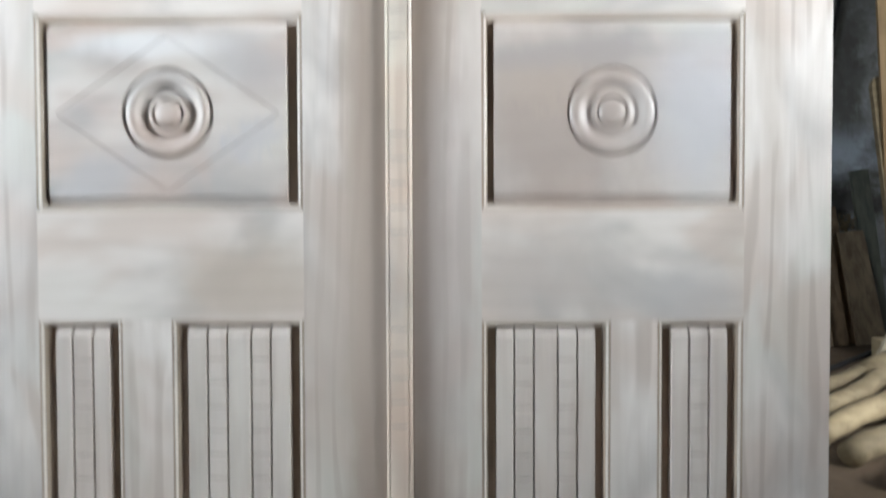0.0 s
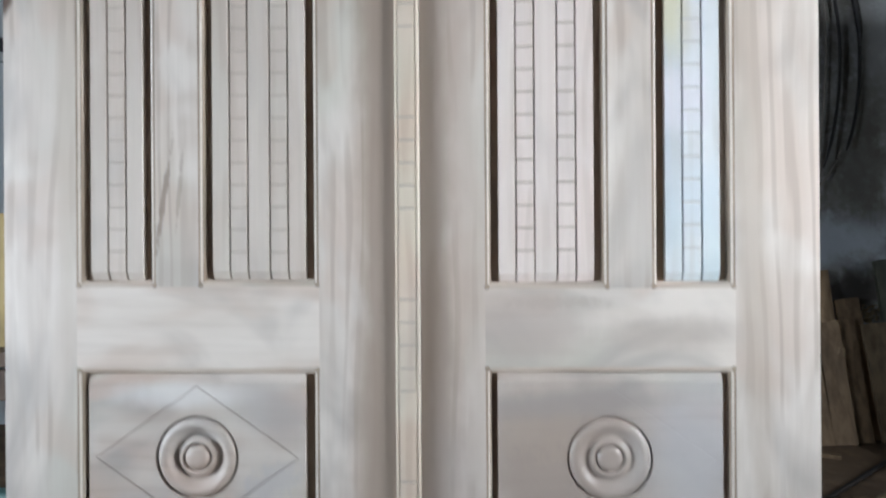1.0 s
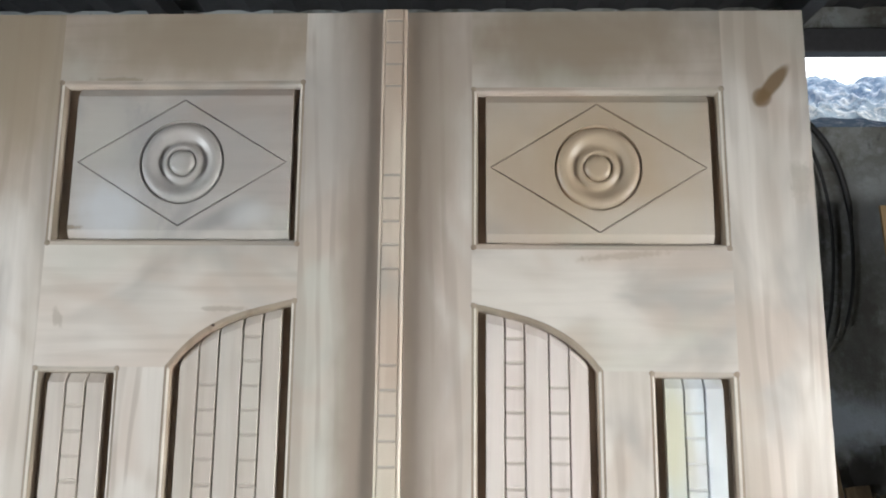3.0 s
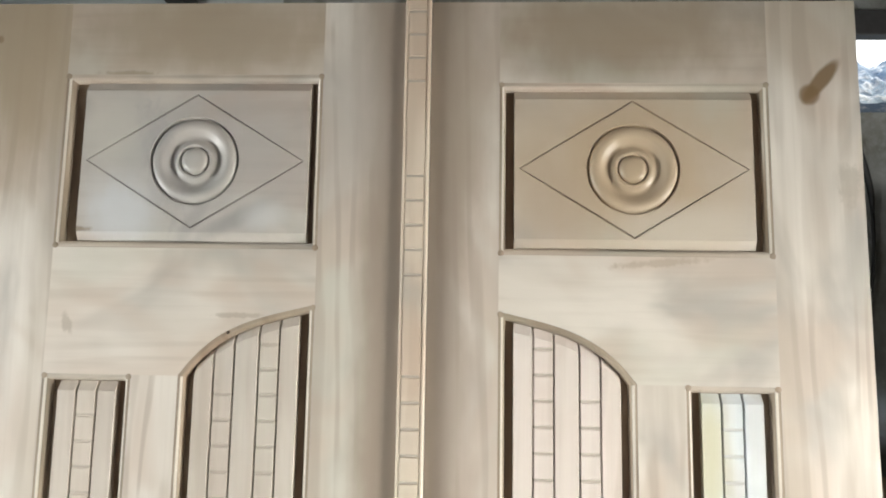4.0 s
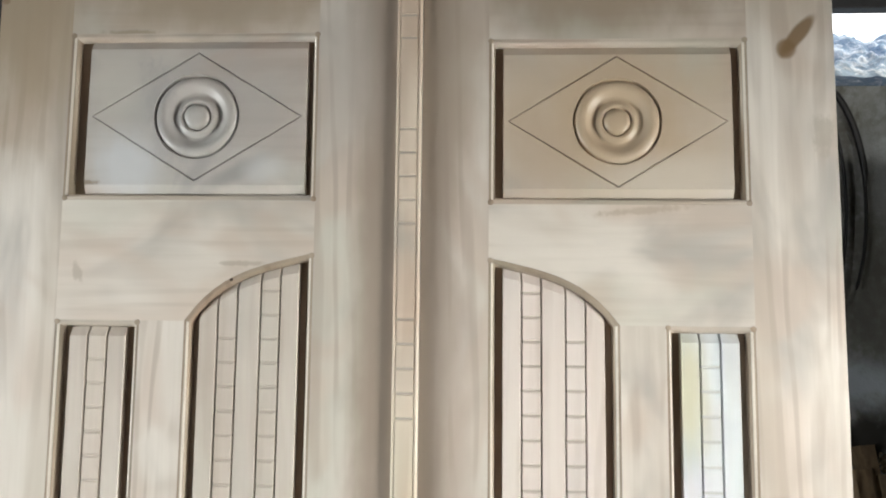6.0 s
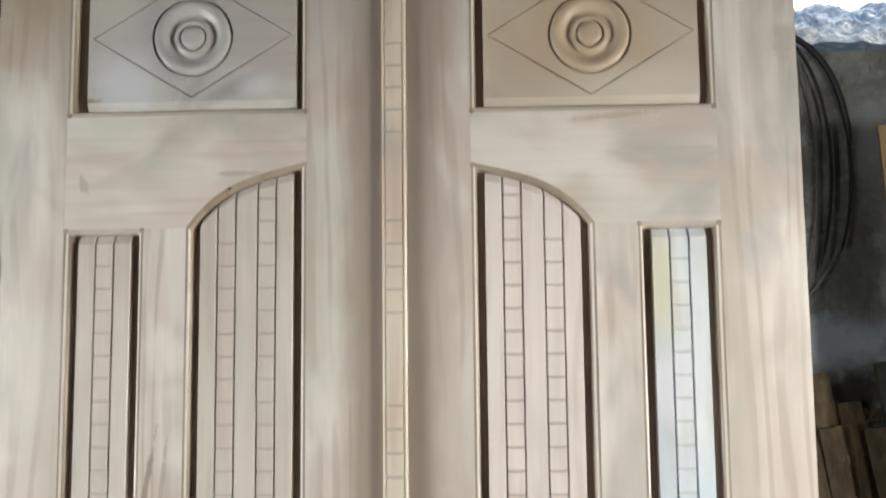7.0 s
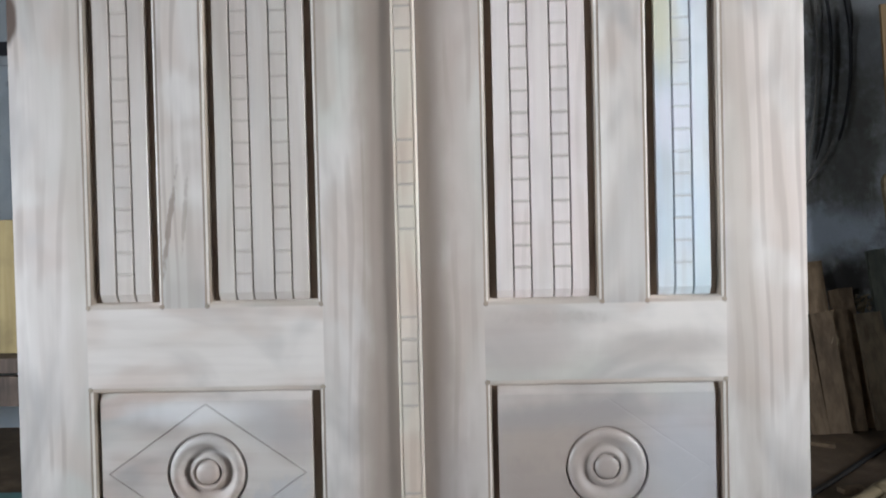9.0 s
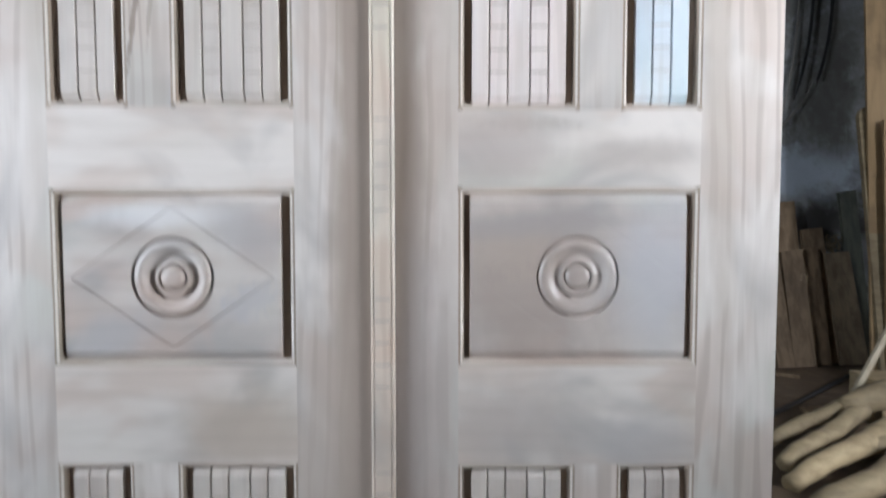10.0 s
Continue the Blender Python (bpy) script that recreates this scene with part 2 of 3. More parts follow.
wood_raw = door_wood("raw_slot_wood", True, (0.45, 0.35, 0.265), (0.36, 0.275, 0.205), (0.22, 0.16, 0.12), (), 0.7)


def rough_wood(name, light, dark, scale=30.0, along=(1, 1, 0.06)):
    n = Nodes(name)
    rnd = n.random()
    grain = n.noise(n.coords(along), scale * 1.5, 5.0, 0.6, 0.3)
    dirt = n.noise(n.coords(), 5.0, 4.0)
    colour = n.mix(n.ranged(grain, 0.35, 0.7), light, dark)
    colour = n.mix(n.math("MULTIPLY", n.ranged(dirt, 0.45, 0.7), 0.5), colour, (dark[0] * 0.5, dark[1] * 0.5, dark[2] * 0.5))
    tone = n.add("HueSaturation", Color=colour, Value=n.ranged(rnd, 0.0, 1.0, 0.75, 1.2))
    return n.done(tone.outputs[0], 0.75, grain, 0.4, 0.003)


def plaster(name, light, dark, patch, washes=()):
    n = Nodes(name)
    big = n.noise(n.coords(), 1.3, 5.0, 0.6, 0.4)
    mid_noise = n.noise(n.coords(), 6.0, 6.0, 0.65)
    fine = n.noise(n.coords(), 60.0, 4.0)
    colour = n.mix(n.ranged(big, 0.4, 0.62), light, dark)
    colour = n.mix(n.math("MULTIPLY", n.ranged(mid_noise, 0.5, 0.66), 0.6), colour, patch)
    pits = n.noise(n.coords(), 14.0, 2.0)
    colour = n.mix(n.math("MULTIPLY", n.ranged(pits, 0.64, 0.76), 0.4), colour, (0.03, 0.03, 0.035))
    if washes:
        damp = n.noise(n.coords((1, 1, 0.55)), 3.4, 5.0, 0.65, 0.8)
        colour = n.mix(n.math("MULTIPLY", n.ranged(damp, 0.48, 0.64), 0.75), colour, (0.085, 0.078, 0.062))
        scab = n.noise(n.coords(), 19.0, 4.0, 0.6)
        colour = n.mix(n.math("MULTIPLY", n.ranged(scab, 0.50, 0.75), 0.28), colour, (0.40, 0.44, 0.47))
    for x, z, rx, rz, tint, strength in washes:
        node = n.add("VectorMath", i0=n.coords(), i1=(x, 0.0, z))
        node.operation = "SUBTRACT"
        sized = n.add("VectorMath", i0=node.outputs[0], i1=(1 / rx, 0.0, 1 / rz))
        sized.operation = "MULTIPLY"
        far = n.add("VectorMath", i0=sized.outputs[0])
        far.operation = "LENGTH"
        edge = n.math("ADD", far.outputs["Value"], n.math("MULTIPLY", n.math("SUBTRACT", mid_noise, 0.5), 2.2))
        colour = n.mix(n.math("MULTIPLY", n.ranged(edge, 1.3, 0.4), strength), colour, tint)
    bump = n.math("ADD", mid_noise, n.math("MULTIPLY", fine, 0.4))
    return n.done(colour, 0.85, bump, 0.5, 0.02)


def plain(name, colour, rough=0.6, metal=0.0, vary=0.15):
    n = Nodes(name)
    spots = n.noise(n.coords(), 25.0, 4.0)
    base = n.mix(n.ranged(spots, 0.35, 0.7), colour, tuple(c * (1 - vary) for c in colour))
    return n.done(base, rough, spots, 0.12, 0.002, metal)


wall_grey = plaster("stained_cement_plaster", (0.27, 0.278, 0.272), (0.155, 0.158, 0.152), (0.32, 0.345, 0.36),
                    [(2.42, 1.17, 0.5, 0.17, (0.46, 0.52, 0.60), 0.8), (2.26, 2.33, 0.06, 0.45, (0.075, 0.06, 0.052), 0.7), (2.42, 0.86, 0.6, 0.13, (0.05, 0.046, 0.042), 0.95), (2.62, 1.75, 0.16, 0.5, (0.10, 0.098, 0.09), 0.7), (2.8, 2.5, 0.4, 0.3, (0.34, 0.36, 0.38), 0.5)])
# dark plaster for unseen walls, so they bounce little light
wall_dark = plaster("low_bounce_plaster", (0.11, 0.11, 0.11), (0.07, 0.07, 0.07), (0.14, 0.14, 0.14))
wall_pale = plaster("pale_whitewashed_plaster", (0.42, 0.45, 0.46), (0.33, 0.36, 0.38), (0.38, 0.43, 0.47))
n = Nodes("weathered_blue_plaster")
flake = n.noise(n.coords(), 11.0, 5.0, 0.7, 0.8)
speck = n.noise(n.coords(), 34.0, 4.0, 0.65)
shade = n.mix(n.ranged(flake, 0.46, 0.68), (0.26, 0.36, 0.48), (0.80, 0.84, 0.88))
shade = n.mix(n.math("MULTIPLY", n.ranged(speck, 0.52, 0.68), 0.8), shade, (0.30, 0.40, 0.54))
sill_plaster = n.done(shade, 0.85, flake, 0.6, 0.02)
floor_mat = plaster("dusty_cement_floor", (0.13, 0.088, 0.052), (0.08, 0.052, 0.030), (0.18, 0.122, 0.072))
# pale cement of the added reflector slab
bounce_mat = plaster("pale_bounce_cement", (0.58, 0.565, 0.53), (0.47, 0.455, 0.42), (0.62, 0.60, 0.57))
roof_mat = plain("dark_roof_sheet", (0.045, 0.045, 0.05), 0.6)
beam_mat = plain("dark_beam_paint", (0.05, 0.05, 0.055), 0.6)
ground_mat = plaster("outdoor_ground", (0.34, 0.31, 0.27), (0.25, 0.23, 0.20), (0.30, 0.28, 0.25))
pale_plank = rough_wood("grey_brown_plank", (0.27, 0.205, 0.125), (0.16, 0.115, 0.068), 16.0)
plank_mat = rough_wood("old_plank_wood", (0.21, 0.145, 0.085), (0.115, 0.076, 0.042), 16.0)
tan_mat = rough_wood("tan_sheet_wood", (0.26, 0.175, 0.085), (0.19, 0.125, 0.06), 18.0)
log_mat = rough_wood("peeled_branch_wood", (0.30, 0.235, 0.135), (0.20, 0.15, 0.082), 20.0, (0.30, 0.5, 1.0))
batten_mat = rough_wood("pale_batten_wood", (0.55, 0.48, 0.35), (0.40, 0.33, 0.22), 22.0)
yellow_mat = rough_wood("yellow_ply", (0.36, 0.275, 0.125), (0.29, 0.215, 0.09), 12.0)
dark_wood = rough_wood("dark_bench_wood", (0.13, 0.09, 0.065), (0.06, 0.042, 0.032))
teal_mat = plain("teal_paint", (0.10, 0.19, 0.18), 0.6)
dull_teal = rough_wood("faded_teal_paint", (0.105, 0.112, 0.082), (0.055, 0.062, 0.05), 16.0)
blue_mat = plain("pale_blue_plastic", (0.40, 0.52, 0.62), 0.45)
hose_mat = plain("black_rubber", (0.012, 0.012, 0.013), 0.45)
hose_grey = plain("dusty_grey_hose", (0.17, 0.16, 0.145), 0.6)
metal_mat = plain("galvanised_metal", (0.45, 0.46, 0.47), 0.35, 0.9)
switch_mat = plain("grey_switch_plastic", (0.36, 0.38, 0.39), 0.5)
nail_mat = plain("rusty_nail", (0.05, 0.03, 0.02), 0.6, 0.5)


# ---- building helpers ----
def part(name, bm, material, parent=None, label="", smooth=False):
    """Links a bmesh as one mesh object, under a thing or a part if one is given."""
    bmesh.ops.recalc_face_normals(bm, faces=bm.faces)
    me = bpy.data.meshes.new(name)
    bm.to_mesh(me)
    bm.free()
    for m in material if isinstance(material, tuple) else (material,):
        me.materials.append(m)
    if smooth:
        for f in me.polygons:
            f.use_smooth = True
    ob = new(name, me)
    if parent is not None:
        ob.parent = parent
    if label:
        tagged(ob, label)
    return ob


def thing(name, label, category, at=(0, 0, 0), group="", kind=""):
    ob = new(name)
    ob.location = at
    return tagged(ob, label, category, group, kind)


def add_box(bm, x0, x1, y0, y1, z0, z1):
    v = [bm.verts.new((x, y, z)) for x in (x0, x1) for y in (y0, y1) for z in (z0, z1)]
    for q in ((0, 1, 3, 2), (4, 6, 7, 5), (0, 4, 5, 1), (2, 3, 7, 6), (0, 2, 6, 4), (1, 5, 7, 3)):
        bm.faces.new([v[i] for i in q])
    return bm


def box(x0, x1, y0, y1, z0, z1, bevel=0.0):
    bm = add_box(bmesh.new(), x0, x1, y0, y1, z0, z1)
    if bevel:
        bmesh.ops.bevel(bm, geom=bm.edges[:], offset=bevel, segments=2, affect="EDGES", profile=0.5)
    return bm


def prism(points, y0, y1, bevel=0.0):
    """A flat board with the outline of points (x, z), from y0 to y1."""
    bm = bmesh.new()
    front = [bm.verts.new((x, y0, z)) for x, z in points]
    back = [bm.verts.new((x, y1, z)) for x, z in points]
    face = bm.faces.new(front)
    bm.faces.new(back[::-1])
    count = len(points)
    for i in range(count):
        j = (i + 1) % count
        bm.faces.new((front[i], back[i], back[j], front[j]))
    if bevel:
        bmesh.ops.bevel(bm, geom=list(face.edges), offset=bevel, segments=2, affect="EDGES", profile=0.5)
    return bm


def inset_loop(points, d):
    """The closed outline of points moved inwards by d (points run counter-clockwise)."""
    out, count = [], len(points)
    for i in range(count):
        a, b, c = (Vector(points[k % count]) for k in (i - 1, i, i + 1))
        e, f = (b - a).normalized(), (c - b).normalized()
        n1, n2 = Vector((-e.y, e.x)), Vector((-f.y, f.x))
        m = (n1 + n2)
        m = m / max(0.25, m.dot(n1))
        out.append((b.x + m.x * d, b.y + m.y * d))
    return out


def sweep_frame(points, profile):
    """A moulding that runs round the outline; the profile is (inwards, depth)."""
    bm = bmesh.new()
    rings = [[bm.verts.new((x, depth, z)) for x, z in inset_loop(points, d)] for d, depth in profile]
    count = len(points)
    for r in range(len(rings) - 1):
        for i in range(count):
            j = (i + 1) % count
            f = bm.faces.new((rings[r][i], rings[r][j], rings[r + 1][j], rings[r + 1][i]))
            # level runs are paler; upright runs carry a painted highlight line
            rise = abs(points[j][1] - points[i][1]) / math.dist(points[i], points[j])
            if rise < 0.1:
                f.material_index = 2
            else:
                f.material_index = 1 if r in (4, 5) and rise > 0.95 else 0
    return bm


def tube(path, radius, sides=8, uneven=0.0, seed=0):
    """A round rod along the path; radius is a number or one for each point."""
    bm = bmesh.new()
    rings = []
    for i, p in enumerate(path):
        p = Vector(p)
        ahead = Vector(path[min(i + 1, len(path) - 1)]) - Vector(path[max(i - 1, 0)])
        ahead.normalize()
        side = ahead.cross(Vector((0, 0, 1)) if abs(ahead.z) < 0.9 else Vector((1, 0, 0))).normalized()
        up = side.cross(ahead)
        r = radius[i] if isinstance(radius, (list, tuple)) else radius
        ring = []
        for k in range(sides):
            a = 2 * math.pi * k / sides
            way = side * math.cos(a) + up * math.sin(a)
            swell = 1 + uneven * noise.noise(p * 9 + way * 1.4 + Vector((seed, 0, 0)))
            ring.append(bm.verts.new(p + way * r * swell))
        rings.append(ring)
    for a, b in zip(rings, rings[1:]):
        for k in range(sides):
            m = (k + 1) % sides
            bm.faces.new((a[k], a[m], b[m], b[k]))
    bm.faces.new(rings[0])
    bm.faces.new(rings[-1])
    return bm


def lean_board(x_foot, x_top, y_foot, y_top, z_top, width, thick, round_top=False):
    """A board that stands on the floor and leans back; its top is square or rounded."""
    length = math.dist((x_foot, y_foot, 0), (x_top, y_top, z_top))
    h = width / 2
    pts = [(-h, 0), (h, 0)]
    if round_top:
        pts += [(h * math.cos(a), length - h + h * math.sin(a)) for a in np.linspace(0, math.pi, 10)]
    else:
        pts += [(h, length), (-h * 0.2, length - 0.006), (-h, length - 0.015)]
    bm = prism(pts, 0, thick, 0.003)
    up = Vector((x_top - x_foot, y_top - y_foot, z_top)).normalized()
    side = Vector((1, 0, 0))
    depth = up.cross(side).normalized() * -1
    side = depth.cross(up).normalized() * -1
    m = Matrix((side, depth, up)).transposed().to_4x4()
    m.translation = (x_foot, y_foot, 0)
    bmesh.ops.transform(bm, matrix=m, verts=bm.verts)
    low = min(v.co.z for v in bm.verts)
    bmesh.ops.translate(bm, vec=(0, 0, -low), verts=bm.verts)
    return bm


# ---- the large structure ----
def structure(name, bm, material, label):
    return tagged(part(name, bm, material), label, name.split("_")[0], kind="structure")


structure("floor", box(-4.6, 4.6, -1.62, 3.3, -0.12, 0.0), floor_mat, "dusty brown cement floor of the workshop")
# unseen slab before the door, added to reflect light onto its lower part
structure("floor_porch", box(-2.39, 1.75, -1.46, -0.13, 0.0, 0.006), bounce_mat, "unseen pale cement slab that bounces light up the door")
structure("ground", box(-60, 60, -80, 80, -0.30, -0.125), ground_mat, "dry earth ground outside the workshop")

bm = bmesh.new()
add_box(bm, -1.2, 4.6, 3.3, 3.5, 0, 3.06)
add_box(bm, -1.2, 0.9, 3.3, 3.5, 3.06, 3.66)
add_box(bm, 4.3, 4.6, 3.3, 3.5, 3.06, 3.66)
add_box(bm, -1.2, 4.6, 3.3, 3.5, 3.66, 3.9)
structure("wall_back", bm, wall_grey, "grey stained cement wall with a high open slot")
structure("wall_back_pale", box(-4.6, -1.2, 3.297, 3.5, 0, 3.9), wall_pale, "pale whitewashed wall with a bluish tinge")
structure("wall_left", box(-4.75, -4.6, -1.62, 3.5, 0, 3.9), wall_pale, "pale whitewashed side wall")
# right side, out of view; its opening is added for a fill lamp
bm = bmesh.new()
for y0, y1, z0, z1 in ((-1.62, 0.3, 0, 3.9), (2.1, 3.5, 0, 3.9), (0.3, 2.1, 0, 0.9), (0.3, 2.1, 2.3, 3.9)):
    add_box(bm, 4.6, 4.75, y0, y1, z0, z1)
structure("wall_right", bm, wall_grey, "unseen grey stained cement side wall with an opening for added light")
bm = bmesh.new()
for x0, x1, z0, z1 in ((-4.6, -3.7, 0, 3.9), (-2.6, 1.9, 0, 3.9), (2.9, 4.6, 0, 3.9), (-3.7, -2.6, 1.62, 3.9), (1.9, 2.9, 1.86, 3.9), (-3.7, -2.6, 0, 0.54), (1.9, 2.9, 0, 0.90)):
    add_box(bm, x0, x1, -1.62, -1.47, z0, z1)
# unseen walls, added so their slots trim the lamps to a soft band
for side, z0, z1 in ((-1, 1.03, 1.46), (1, 1.17, 1.53)):
    pw = bmesh.new()
    a, b = sorted((side * 1.76, side * 1.86)) if side > 0 else (-2.5, -2.4)
    for y0, y1, lo, hi in ((-1.47, -1.45, 0, 2.9), (-0.45, -0.12, 0, 2.9), (-1.45, -0.45, 0, z0), (-1.45, -0.45, z1, 2.9)):
        add_box(pw, a, b, y0, y1, lo, hi)
    structure("wall_porch_left" if side < 0 else "wall_porch_right", pw, wall_dark, "unseen grey cement wall with a slot that shapes the light")
# closes the front out of view; both openings are added for fill lamps
structure("wall_front", bm, wall_dark, "unseen grey cement wall with two openings for added light")

bm = bmesh.new()
ribs = 120
prev = None
for i in range(ribs + 1):
    x = -4.75 + 9.5 * i / ribs
    z = 3.9 + 0.018 * math.sin(i * math.pi / 2)
    pair = (bm.verts.new((x, -1.8, z)), bm.verts.new((x, 3.5, z)), bm.verts.new((x, -1.8, z + 0.01)), bm.verts.new((x, 3.5, z + 0.01)))
    if prev:
        bm.faces.new((prev[0], pair[0], pair[1], prev[1]))
        bm.faces.new((prev[2], prev[3], pair[3], pair[2]))
    prev = pair
structure("ceiling", bm, roof_mat, "dark corrugated roof sheet")


def roof_beam(x0, x1, y0, y1, z0, z1, label):
    tagged(part("roof_beam", box(x0, x1, y0, y1, z0, z1, 0.008), beam_mat), label, "beam", kind="structure")


roof_beam(-4.6, 0.85, 3.12, 3.295, 3.41, 3.60, "dark beam along the top of the wall")
roof_beam(0.86, 4.59, 3.20, 3.296, 3.535, 3.70, "dark beam above the open slot")
roof_beam(2.2, 2.32, -1.46, 3.29, 3.70, 3.84, "dark rafter under the roof sheet")
roof_beam(-1.9, -1.78, -1.46, 3.29, 3.70, 3.84, "dark rafter under the roof sheet")

# rough bank of broken plaster that rises behind the high slot
bm = bmesh.new()
cols, rows_n = 200, 64
grid = []
for j in range(rows_n + 1):
    line = []
    for i in range(cols + 1):
        x, s = 0.9 + 3.4 * i / cols, j / rows_n
        lump = noise.noise(Vector((x * 2.6, s * 4, 0))) * 0.16 + noise.noise(Vector((x * 8, s * 11, 3))) * 0.09 + noise.noise(Vector((x * 23, s * 34, 7))) * 0.035
        z = 3.046 + 1.02 * s ** 0.9 + lump * min(1.0, s * 5)
        line.append(bm.verts.new((x, 3.31 + 1.65 * s, z)))
    grid.append(line)
for j in range(rows_n):
    for i in range(cols):
        bm.faces.new((grid[j][i], grid[j][i + 1], grid[j + 1][i + 1], grid[j + 1][i]))
for f in bm.faces:
    f.smooth = True
sill = structure("sill_rubble", bm, sill_plaster, "rough bluish bank of broken plaster behind the open slot")


# bright white haze far behind the high slot
n = Nodes("white_haze")
n.set(n.out, "Base Color", (0.9, 0.92, 0.95, 1.0))
n.set(n.out, "Emission Color", (0.93, 0.97, 1.0, 1.0))
n.set(n.out, "Emission Strength", 1.5)
tagged(part("backdrop", box(-6, 30, 20.0, 20.1, 0, 16), n.mat), "plain bright white haze of the sky", "backdrop", kind="structure")


# ---- the carved double door ----
TOP, THICK = 2.113, 0.036
SIDE, ENDS = 0.0152, 0.0046          # how far a panel stays clear of the frame at its sides and ends
FACE = 0.0030                        # how deep the panel faces lie
LIP = 0.0050                         # how far the routed edge reaches into the frame
BEAD = [(-0.0050, 0.0000), (-0.0044, 0.0004), (-0.0037, 0.0006), (-0.0030, 0.0004), (-0.0018, 0.0001), (-0.0004, 0.0004),
        (0.0012, 0.0018), (0.0027, 0.0046), (0.0038, 0.0090), (0.0044, 0.0150)]
BEVEL = 0.0125                       # width of the sloping ends of a panel


def arch(u, u0, u1, z0, z1):
    """The curved top of the tall panel: high at the seam side u0, low at u1."""
    s = (u - u0) / (u1 - u0)
    return z1 + (z0 - z1) * (0.44 * s + 0.56 * s ** 4)


def slat_mesh(sign, ua, ub, z0, top, rungs, ends):
    """One strip of a panel between two cut lines, with shallow cross cuts where it has rungs."""
    bm = bmesh.new()
    v = 0.0019
    us = [ua + 0.0002, ua + v, *np.linspace(ua, ub, 7)[1:-1], ub - v, ub - 0.0002]
    cut = 0.0042
    if ends[0]:
        us[0], us[1] = ua, ua + 0.0008
    if ends[1]:
        us[-1], us[-2] = ub, ub - 0.0008
    levels = [(z0, 0.0100), (z0 + BEVEL, FACE)]
    for z in rungs:
        levels += [(z - 0.0028, FACE), (z - 0.0016, FACE + 0.0012), (z + 0.0016, FACE + 0.0012), (z + 0.0028, FACE)]
    levels.sort()
    cols = []
    for i, u in enumerate(us):
        edge = 0 if 0 < i < len(us) - 1 else 1
        roof = top(u)
        col = []
        for z, d in levels:
            col.append((min(z, roof - BEVEL - 0.001), d if z < roof - BEVEL - 0.002 else FACE))
        col += [(roof - BEVEL, FACE), (roof, 0.0100)]
        drop = (0.0011 if (ends[0] if i == 0 else ends[1]) else cut) if edge else 0.0
        cols.append([bm.verts.new((sign * u, d + drop, z)) for z, d in col])
    deep = []
    for k, u in ((0, us[0]), (-1, us[-1])):
        deep.append([bm.verts.new((sign * u, 0.0148, vert.co.z)) for vert in cols[k]])
    cols = [deep[0]] + cols + [deep[1]]
    for a, b in zip(cols, cols[1:]):
        for j in range(len(a) - 1):
            f = bm.faces.new((a[j], b[j], b[j + 1], a[j + 1]))
            # cut floors get the second material, a painted groove shade
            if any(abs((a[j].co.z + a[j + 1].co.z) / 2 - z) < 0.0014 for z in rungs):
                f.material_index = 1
    bmesh.ops.remove_doubles(bm, verts=bm.verts, dist=0.00005)
    return bm


def slatted_panel(leaf, sign, u0, u1, z0, top, lines, rungs, material, label):
    """A panel with upright cut lines; top is a function of u, rungs are (strip, heights)."""
    pts = [(sign * u0, z0), (sign * u1, z0)]
    us = np.linspace(u1, u0, 14)
    pts += [(sign * u, top(u)) for u in us]
    if sign < 0:
        pts = pts[::-1]
    part("moulding", sweep_frame(pts, BEAD), (wood_mould, wood_highlight, wood_end), leaf, "rounded routed moulding round the panel", True)
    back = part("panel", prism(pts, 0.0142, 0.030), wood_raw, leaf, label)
    cuts = [u0 + SIDE, *lines, u1 - SIDE]
    for i in range(len(cuts) - 1):
        a, b = cuts[i], cuts[i + 1]
        bm = slat_mesh(sign, a, b, z0 + ENDS, lambda u: top(u) - ENDS, rungs.get(i, ()), (i == 0, i == len(cuts) - 2))
        part("slat", bm, (material, wood_dull if material == wood_white else wood_cut_shade), back)


ROSE = [(0.0625, 0.0000), (0.0612, 0.0042), (0.0598, 0.0040), (0.0585, 0.0012), (0.054, -0.0012), (0.048, -0.0016), (0.043, 0.0004),
        (0.038, 0.0032), (0.034, 0.0044), (0.030, 0.0038), (0.0265, 0.0014), (0.0225, 0.0004), (0.0212, 0.0012), (0.0200, 0.0042),
        (0.0188, 0.0036), (0.0175, 0.0004), (0.012, -0.0012), (0.006, -0.0017)]


